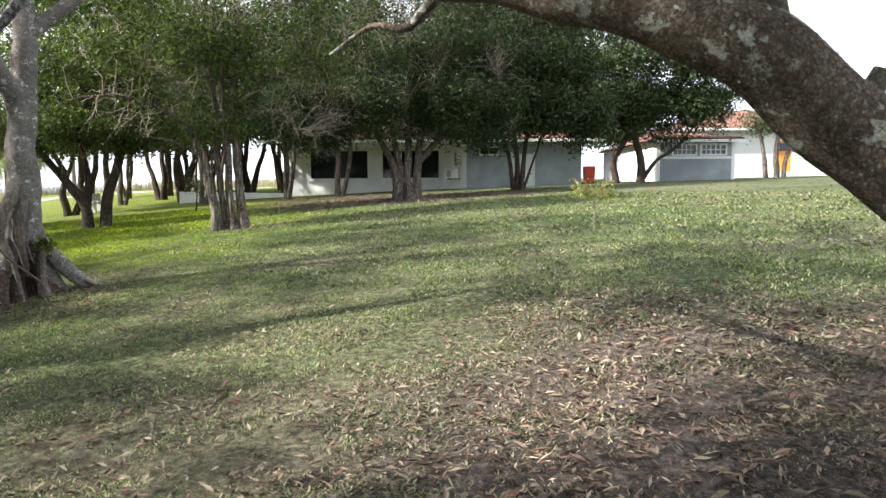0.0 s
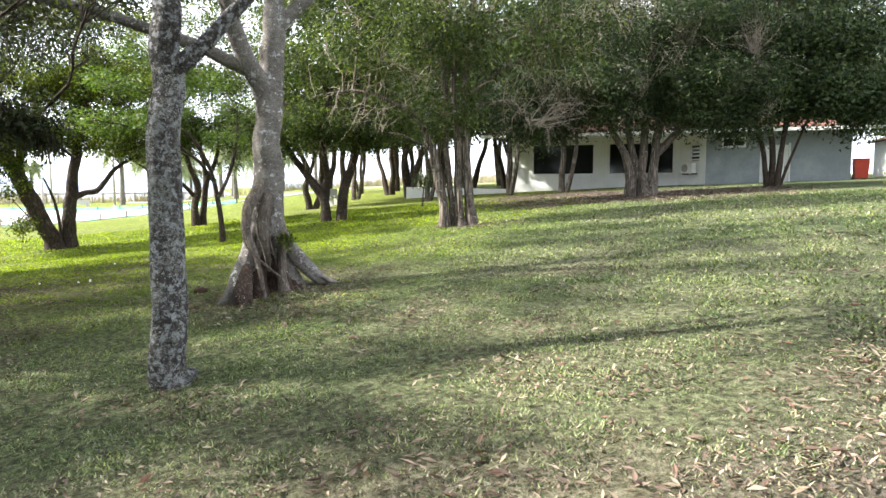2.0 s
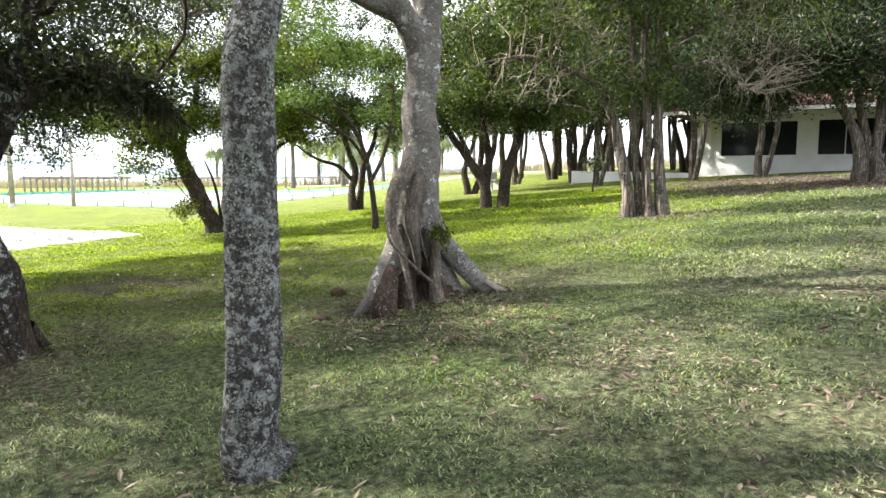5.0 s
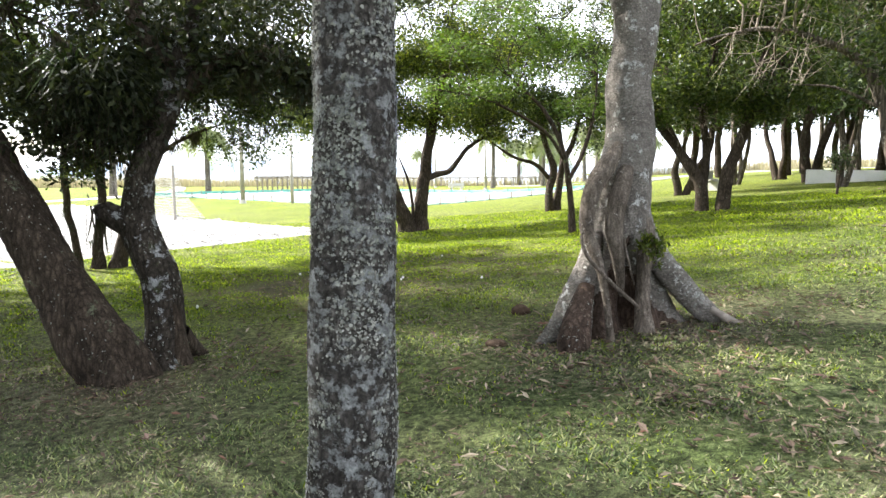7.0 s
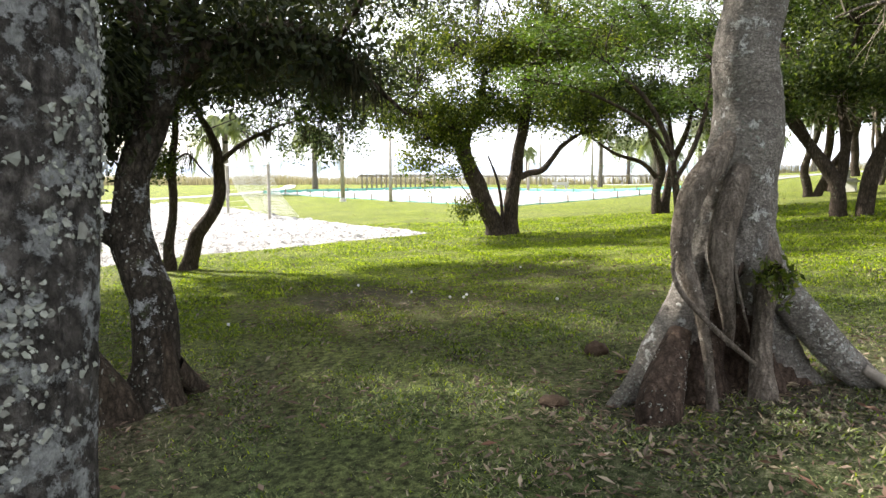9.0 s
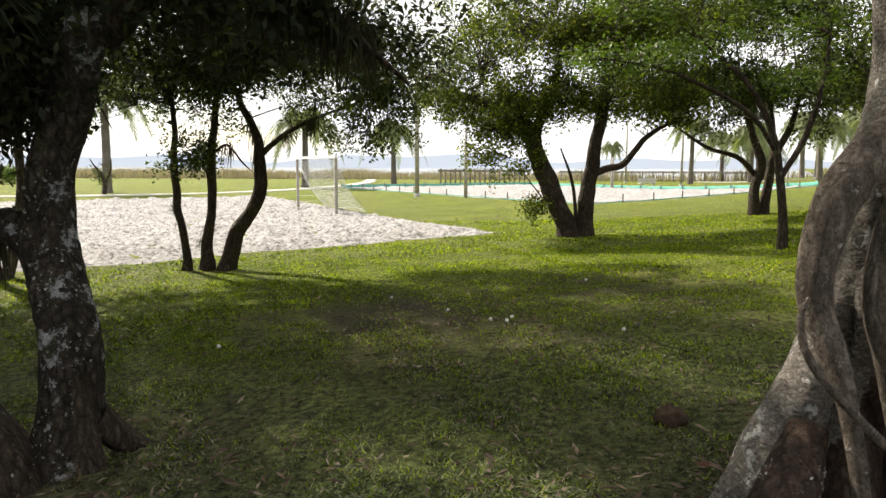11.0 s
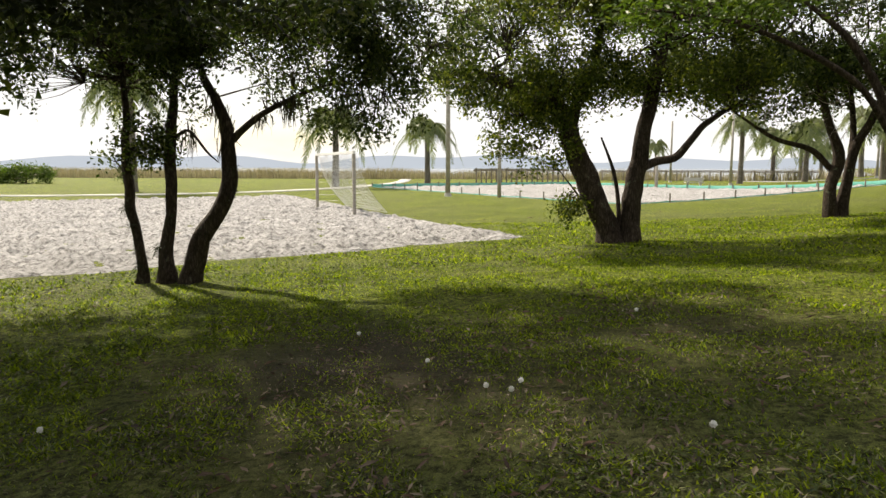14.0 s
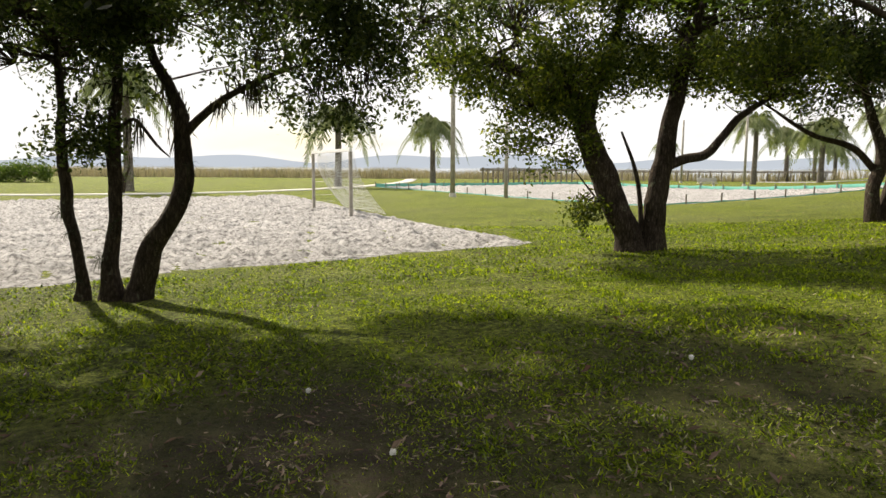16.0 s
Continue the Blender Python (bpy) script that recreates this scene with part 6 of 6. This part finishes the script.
bench_a = bench(-80.0, 9.6, 100)
copy_thing(bench_a, pose(-96.0, -1.0, ground_z(-96, -1), 0, 0, 100))
copy_thing(bench_a, pose(-36.0, 17.2, ground_z(-36, 17.2), 0, 0, 130))

# the pier of dark posts
pier = thing("pier", pose(-92.0, -14.5, ground_z(-92, -14.5), 0, 0, 96), "weathered wooden pier deck on dark posts", "pier")
for i in range(18):
    block("post", (i * 0.62 - 0.09, i * 0.62 + 0.09, -0.09, 0.09, -0.3, 1.75 + 0.1 * (i % 3 == 0)), M_WOOD, pier)
block("deck", (-0.4, 11.2, 0.09, 2.2, 1.45, 1.6), M_WOOD, pier)
block("rail", (-0.3, 11.0, -0.13, -0.09, 1.62, 1.74), M_WOOD, pier)
pier2 = thing("pier", pose(-112.0, 0.0, ground_z(-112, 0), 0, 0, 96), "long low wooden pier leading over the reeds", "pier")
for i in range(20):
    block("post", (i * 1.5 - 0.08, i * 1.5 + 0.08, -0.08, 0.08, -0.3, 1.55), M_WOOD, pier2)
block("deck", (-0.4, 29.5, 0.08, 1.8, 1.25, 1.4), M_WOOD, pier2)
block("rail", (-0.3, 29.3, -0.12, -0.08, 1.45, 1.55), M_WOOD, pier2)


def strip(name, pts, width, mat, label, category):
    """A path laid along a line on the ground."""
    p, _ = spline([(a, b, 0) for a, b in pts], [0] * len(pts), 1.0)
    t = np.gradient(p, axis=0)
    t /= np.linalg.norm(t, axis=1)[:, None]
    s = np.stack([-t[:, 1], t[:, 0], 0 * t[:, 0]], -1) * width / 2
    rows_ = []
    for k, dz in ((-1, -0.15), (-1, 0.05), (-0.3, 0.06), (0.3, 0.06), (1, 0.05), (1, -0.15)):
        v = p + s * k
        v[:, 2] = height(v[:, 0], v[:, 1]) + dz
        rows_.append(v)
    k = len(p)
    i = np.arange(k - 1)
    q = np.concatenate([np.stack([i + r * k, i + 1 + r * k, i + 1 + (r + 1) * k, i + (r + 1) * k], -1) for r in range(5)])
    return tagged(new(name, quads_mesh(name, np.concatenate(rows_), q, mat)), label, category, kind="structure")


strip("pavement", [(-30, -60), (-43, -42), (-47, -32), (-56, -24), (-72, -22), (-90, -24), (-112, -30)], 1.6, M_CONCRETE, "pale concrete footpath along the sand court", "footpath")
strip("pavement", [(-92, 52), (-78, 33), (-70, 26), (-66, 22)], 3.0, M_SAND, "pale sandy track across the shore lawn", "track")
strip("pavement", [(-112, 20), (-98, 28), (-84, 40), (-70, 56)], 2.4, M_SAND, "pale sandy track across the shore lawn", "track")

# reeds between lawn and lake
rng = np.random.default_rng(40)
n_ = 70000
ry = rng.uniform(-150, 260, n_)
rx = -104 - 28 * rng.random(n_) ** 1.2 + 6 * np.sin(ry * 0.05) + 0.1 * ry
keep = ~((ry > -30) & (ry < 60) & (rx > -116))
rx, ry = rx[keep], ry[keep]
hh_ = rng.uniform(1.5, 2.2, len(rx)) * (0.9 + 0.15 * np.sin(ry * 0.3))
base_ = np.stack([rx, ry, height(rx, ry) - 0.1], -1)
lean_ = rng.normal(size=(len(rx), 3)) * 0.16
lean_[:, 2] = 1
az = rng.uniform(0, np.pi, len(rx))
wd = np.stack([np.cos(az), np.sin(az), 0 * az], -1) * 0.06
tip_ = base_ + lean_ * hh_[:, None]
v = np.stack([base_ - wd, base_ + wd, tip_], 1).reshape(-1, 3)
tagged(new("reeds", quads_mesh("reeds", v, np.arange(len(v)).reshape(-1, 3), M_REED, False)), "belt of dry brown reeds on the lake shore", "reeds", kind="stuff")

# far shore
rng = np.random.default_rng(41)
ang = np.linspace(radians(95), radians(265), 120)
rid = 22 + 26 * np.abs(np.sin(ang * 7.0)) * np.abs(np.sin(ang * 2.3)) + 8 * np.sin(ang * 31)
far_ = np.concatenate([np.stack([2600 * np.cos(ang), 2600 * np.sin(ang), 0 * ang - 3], -1), np.stack([2600 * np.cos(ang), 2600 * np.sin(ang), rid], -1), np.stack([2750 * np.cos(ang), 2750 * np.sin(ang), 0 * ang - 3], -1)])
i = np.arange(119)
q = np.concatenate([np.stack([i, i + 1, i + 121, i + 120], -1), np.stack([i + 120, i + 121, i + 241, i + 240], -1)])
# haze before the hills is put into one flat, glowing blue-grey
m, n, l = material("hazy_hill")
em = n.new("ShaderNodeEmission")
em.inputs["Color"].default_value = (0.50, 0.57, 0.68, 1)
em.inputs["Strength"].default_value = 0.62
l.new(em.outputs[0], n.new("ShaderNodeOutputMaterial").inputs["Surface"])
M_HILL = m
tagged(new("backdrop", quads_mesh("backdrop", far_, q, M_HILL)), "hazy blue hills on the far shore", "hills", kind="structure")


# ---- small things on the lawn ----
rng = np.random.default_rng(50)


def scatter(n, near, far, seed):
    """Random places on the lawn between two distances from the line walked."""
    r = np.random.default_rng(seed)
    a, b = np.array([1.0, 0.2]), np.array([-13.0, 2.8])
    out = []
    while sum(len(o) for o in out) < n:
        x = r.uniform(-13 - far, 1 + far, n)
        y = r.uniform(-far, 3 + far, n)
        p = np.stack([x, y], -1)
        t = np.clip(((p - a) @ (b - a)) / ((b - a) @ (b - a)), 0, 1)
        d = np.linalg.norm(p - (a + t[:, None] * (b - a)), axis=1)
        ahead = (x < 1.2) & (y > np.where(x > -5, 0.5, 0.5 + 0.8 * (x + 5)))
        out.append(p[(d >= near) & (d < far) & ahead & ~in_quad(x, y, SAND_A)])
    return np.concatenate(out)[:n]


def grass(n, near, far, length, width, seed, thin):
    global rng
    rng = np.random.default_rng(seed)
    p = scatter(n, near, far, seed)
    x, y = p[:, 0], p[:, 1]
    tuft = np.clip(0.55 + 0.75 * wobble(x, y, 9.0) + 0.35 * wobble(x + 2, y - 1, 4.0), 0, 1)
    keep = (rng.random(len(x)) > thin * np.clip(litter_amount(x, y) * 1.7, 0, 0.95)) & (rng.random(len(x)) < 0.4 + 0.6 * tuft)
    x, y, tuft = x[keep], y[keep], tuft[keep]
    k = len(x)
    L = length * rng.uniform(0.5, 1.3, k) * (0.65 + 0.35 * wobble(x, y, 2.0) + 0.75 * tuft)
    base = np.stack([x, y, height(x, y) - 0.004], -1)
    az = rng.uniform(0, 2 * np.pi, k)
    lean = np.stack([np.cos(az), np.sin(az), 0 * az], -1) * rng.uniform(0.5, 2.6, (k, 1))
    lean[:, 2] = 1
    lean /= np.linalg.norm(lean, axis=1)[:, None]
    w = np.stack([-np.sin(az), np.cos(az), 0 * az], -1) * (width / 2)
    tip = base + lean * L[:, None]
    tip[:, 2] -= L * 0.22
    v = np.stack([base + w, base - w, tip], 1)
    dry = rng.random(k) < np.clip(0.10 + 0.95 * litter_amount(x, y) + 0.45 * straw_amount(x, y) - 0.15 * tuft, 0.04, 0.9) * (1 - 0.6 * lush_amount(x, y))
    green = rng.random(k) < lush_amount(x, y)
    return v[~green & ~dry].reshape(-1, 3), v[green & ~dry].reshape(-1, 3), v[dry].reshape(-1, 3)


blades = [grass(640000, 0.0, 4.5, 0.040, 0.014, 51, 0.25), grass(360000, 4.5, 9.5, 0.055, 0.024, 52, 0.25), grass(220000, 9.5, 20, 0.075, 0.042, 53, 0.4)]
for k, mat, text in ((0, M_GRASS, "short trampled grass, green with straw-dry blades"), (1, M_GRASS_LUSH, "short juicy yellow-green grass towards the shore"), (2, M_THATCH, "dry tan thatch and straw between the grass")):
    v = np.concatenate([b[k] for b in blades])
    tagged(new("grass", quads_mesh("grass", v, np.arange(len(v)).reshape(-1, 3), mat, False)), text, "grass", kind="stuff")


def fallen(n, near, far, seed, size, dense):
    global rng
    rng = np.random.default_rng(seed)
    p = scatter(n, near, far, seed)
    x, y = p[:, 0], p[:, 1]
    keep = rng.random(len(x)) < np.clip(dense + 1.5 * (litter_amount(x, y) - 0.1), 0.03, 1) * (1 - 0.8 * lush_amount(x, y))
    x, y = x[keep], y[keep]
    k = len(x)
    c = np.stack([x, y, height(x, y) + rng.uniform(0.008, 0.035, k)], -1)
    az = rng.uniform(0, 2 * np.pi, k)
    tilt = rng.normal(size=k) * 0.25
    L = size * rng.uniform(0.5, 1.3, k)
    W = L * rng.uniform(0.15, 0.36, k)
    d = np.stack([np.cos(az) * np.cos(tilt), np.sin(az) * np.cos(tilt), np.sin(tilt)], -1)
    s = np.stack([-np.sin(az), np.cos(az), rng.normal(size=k) * 0.5], -1)
    s /= np.linalg.norm(s, axis=1)[:, None]
    up = np.array([0, 0, 1.0]) * (W * rng.uniform(0.2, 0.9, k))[:, None]
    a, b = c - d * (L / 2)[:, None], c + d * (L / 2)[:, None] + up * 0.8
    e, f = c + s * (W / 2)[:, None] + up * 0.7, c - s * (W / 2)[:, None] + up * 0.7
    v = np.stack([a, e, b, c, f], 1)
    v = v.reshape(-1, 3)
    i = np.arange(k)[:, None] * 5
    q = np.concatenate([i + np.array([[0, 1, 2, 3]]), i + np.array([[0, 3, 2, 4]])])
    return v, q


pc = Pieces()
for args in ((80000, 0.0, 6.0, 61, 0.055, 0.16), (22000, 0.0, 6.0, 64, 0.09, 0.07), (50000, 6.0, 14.0, 62, 0.08, 0.10), (34000, 14.0, 26.0, 63, 0.12, 0.05)):
    pc.add(*fallen(*args))
tagged(new("fallen_leaves", pc.mesh("fallen_leaves", M_LITTER, False)), "scattered dry tan and brown fallen leaves", "leaves", kind="stuff")

# seed heads of dandelions
for dx, dy in ((-14.62, 2.05), (-14.75, 2.25), (-14.55, 2.22), (-13.6, -0.35), (-15.2, 1.5), (-17.0, 3.0), (-14.0, 3.3), (-16.1, 0.6)):
    root = thing("dandelion", pose(dx, dy, ground_z(dx, dy)), "white dandelion seed head in the grass", "dandelion", "dandelions in the lawn")
    bm = bmesh.new()
    bmesh.ops.create_cone(bm, cap_ends=True, segments=6, radius1=0.003, radius2=0.003, depth=0.1, matrix=Matrix.Translation((0, 0, 0.05)))
    part("stem", bm, M_LEAF_BRIGHT, root)
    bm = bmesh.new()
    bmesh.ops.create_icosphere(bm, subdivisions=3, radius=0.018, matrix=Matrix.Translation((0, 0, 0.11)))
    for vv in bm.verts:
        vv.co += (vv.co - Vector((0, 0, 0.11))) * random.uniform(-0.3, 0.12)
    part("seed_head", bm, M_FLUFF, root)

# heap of dark soil by the fig
def dirt_mound(x, y, r, h, label):
    bm = bmesh.new()
    bmesh.ops.create_icosphere(bm, subdivisions=3, radius=1.0)
    for vv in bm.verts:
        k = 1 + 0.35 * noise.noise(vv.co * 2.3) + 0.2 * noise.noise(vv.co * 6)
        vv.co = Vector((vv.co.x * r * k, vv.co.y * r * k, vv.co.z * h * k))
    ob = part("dirt_mound", bm, M_SOIL, None, smooth=True)
    ob.matrix_world = pose(x, y, ground_z(x, y) + h * 0.2)
    return tagged(ob, label, "soil")


dirt_mound(-12.1, 3.46, 0.10, 0.08, "small heap of dark dug soil on the grass")
dirt_mound(-10.9, 3.0, 0.10, 0.035, "flat clod of dark soil in the grass")


# ---- plants that sit on the stems ----
def strap_plant(x, y, z, r, n, mat, label, width=0.03, squash=0.8):
    """A tuft of narrow arching leaves sprung from one point."""
    g = np.random.default_rng(int(abs(x * 977 + y * 131 + z * 17)))
    d = g.normal(size=(n, 3))
    d[:, 2] = d[:, 2] * squash + 0.15
    d /= np.linalg.norm(d, axis=1)[:, None]
    L = r * g.uniform(0.55, 1.2, (n, 1))
    s_ = np.cross(d, g.normal(size=(n, 3)))
    s_ = s_ / np.linalg.norm(s_, axis=1)[:, None] * width / 2
    a = d * 0.04 * r
    b = d * L * 0.6
    c = d * L + np.array([0, 0, -0.45]) * L
    p_ = Pieces()
    p_.add(np.stack([a - s_ * 0.6, a + s_ * 0.6, b + s_, b - s_], 1).reshape(-1, 3), np.arange(4 * n).reshape(-1, 4))
    p_.add(np.stack([b - s_, b + s_, c + s_ * 0.15, c - s_ * 0.15], 1).reshape(-1, 3), np.arange(4 * n).reshape(-1, 4))
    ob = new("epiphyte_plant", p_.mesh("epiphyte_plant", mat, False))
    ob.matrix_world = pose(x, y, z)
    return tagged(ob, label, "plant", "plants on the stems")


for k, (px, py, pz, r, n_) in enumerate(((-11.30, -0.35, 2.15, 0.42, 260), (-11.35, -0.70, 2.25, 0.40, 240), (-11.15, -0.55, 2.05, 0.36, 200))):
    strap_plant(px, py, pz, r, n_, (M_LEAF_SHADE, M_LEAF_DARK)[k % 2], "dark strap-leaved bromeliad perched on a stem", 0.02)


def hanging_plant(x, y, z, ru, rz, n, mat, label, size):
    """A hanging bush of small leaves on trailing shoots, thinning downwards."""
    global rng
    rng = np.random.default_rng(71)
    root = thing("hanging_plant", pose(x, y, z), label, "plant", "plants on the stems")
    shoots, foliage = Pieces(), Pieces()
    for _ in range(n):
        a = rng.uniform(0, 2 * np.pi)
        out = ru * rng.uniform(0.1, 1.0) ** 0.6
        drop = rz * rng.uniform(0.5, 2.0) * (1.1 - 0.5 * out / ru)
        t = np.linspace(0, 1, 7)[:, None]
        p = np.array([0, 0, rz * 0.8]) + np.array([math.cos(a), math.sin(a), 0]) * out * np.sqrt(t) - np.array([0, 0, drop]) * t ** 1.6 + rng.normal(size=(7, 3)) * 0.02
        tube(shoots, p, np.linspace(0.006, 0.002, 7), 3)
        f = rng.uniform(0.15, 1.0, 24)
        at_ = np.stack([np.interp(f, t[:, 0], p[:, c]) for c in range(3)], -1)
        leaves(foliage, at_ + rng.normal(size=at_.shape) * 0.03, size, size * 0.42, 0.7)
    mesh_part("shoot", shoots, M_BARK_DARK, root)["kind"] = "stuff"
    mesh_part("foliage", foliage, mat, root, smooth=False)["kind"] = "stuff"
    return root


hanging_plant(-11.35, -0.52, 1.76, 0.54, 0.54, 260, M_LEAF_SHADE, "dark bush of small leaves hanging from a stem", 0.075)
fx, fy, fz = FIG.matrix_world @ Vector((0.12, -0.42, 0.80))
hanging_plant(fx, fy, fz, 0.13, 0.14, 12, M_LEAF_YELLOW, "small yellow-green plant growing on the fig's foot", 0.055)
three_g = ground_z(-19.62, -3.8) - 0.06
for u, z in ((-0.76, 1.25), (-0.68, 0.98), (0.40, 0.92), (0.62, 1.18), (0.86, 1.5), (-0.30, 0.62), (0.22, 0.5), (-0.62, 0.34), (0.90, 1.85), (-0.76, 2.0), (-0.12, 2.0), (-0.06, 1.1)):
    strap_plant(-19.62 + u * math.cos(radians(105)) + 0.06, -3.8 + u * math.sin(radians(105)), three_g + z, 0.16, 46, M_LEAF_SHADE, "small spiky air plant on a gnarled stem", 0.008, 1.0)
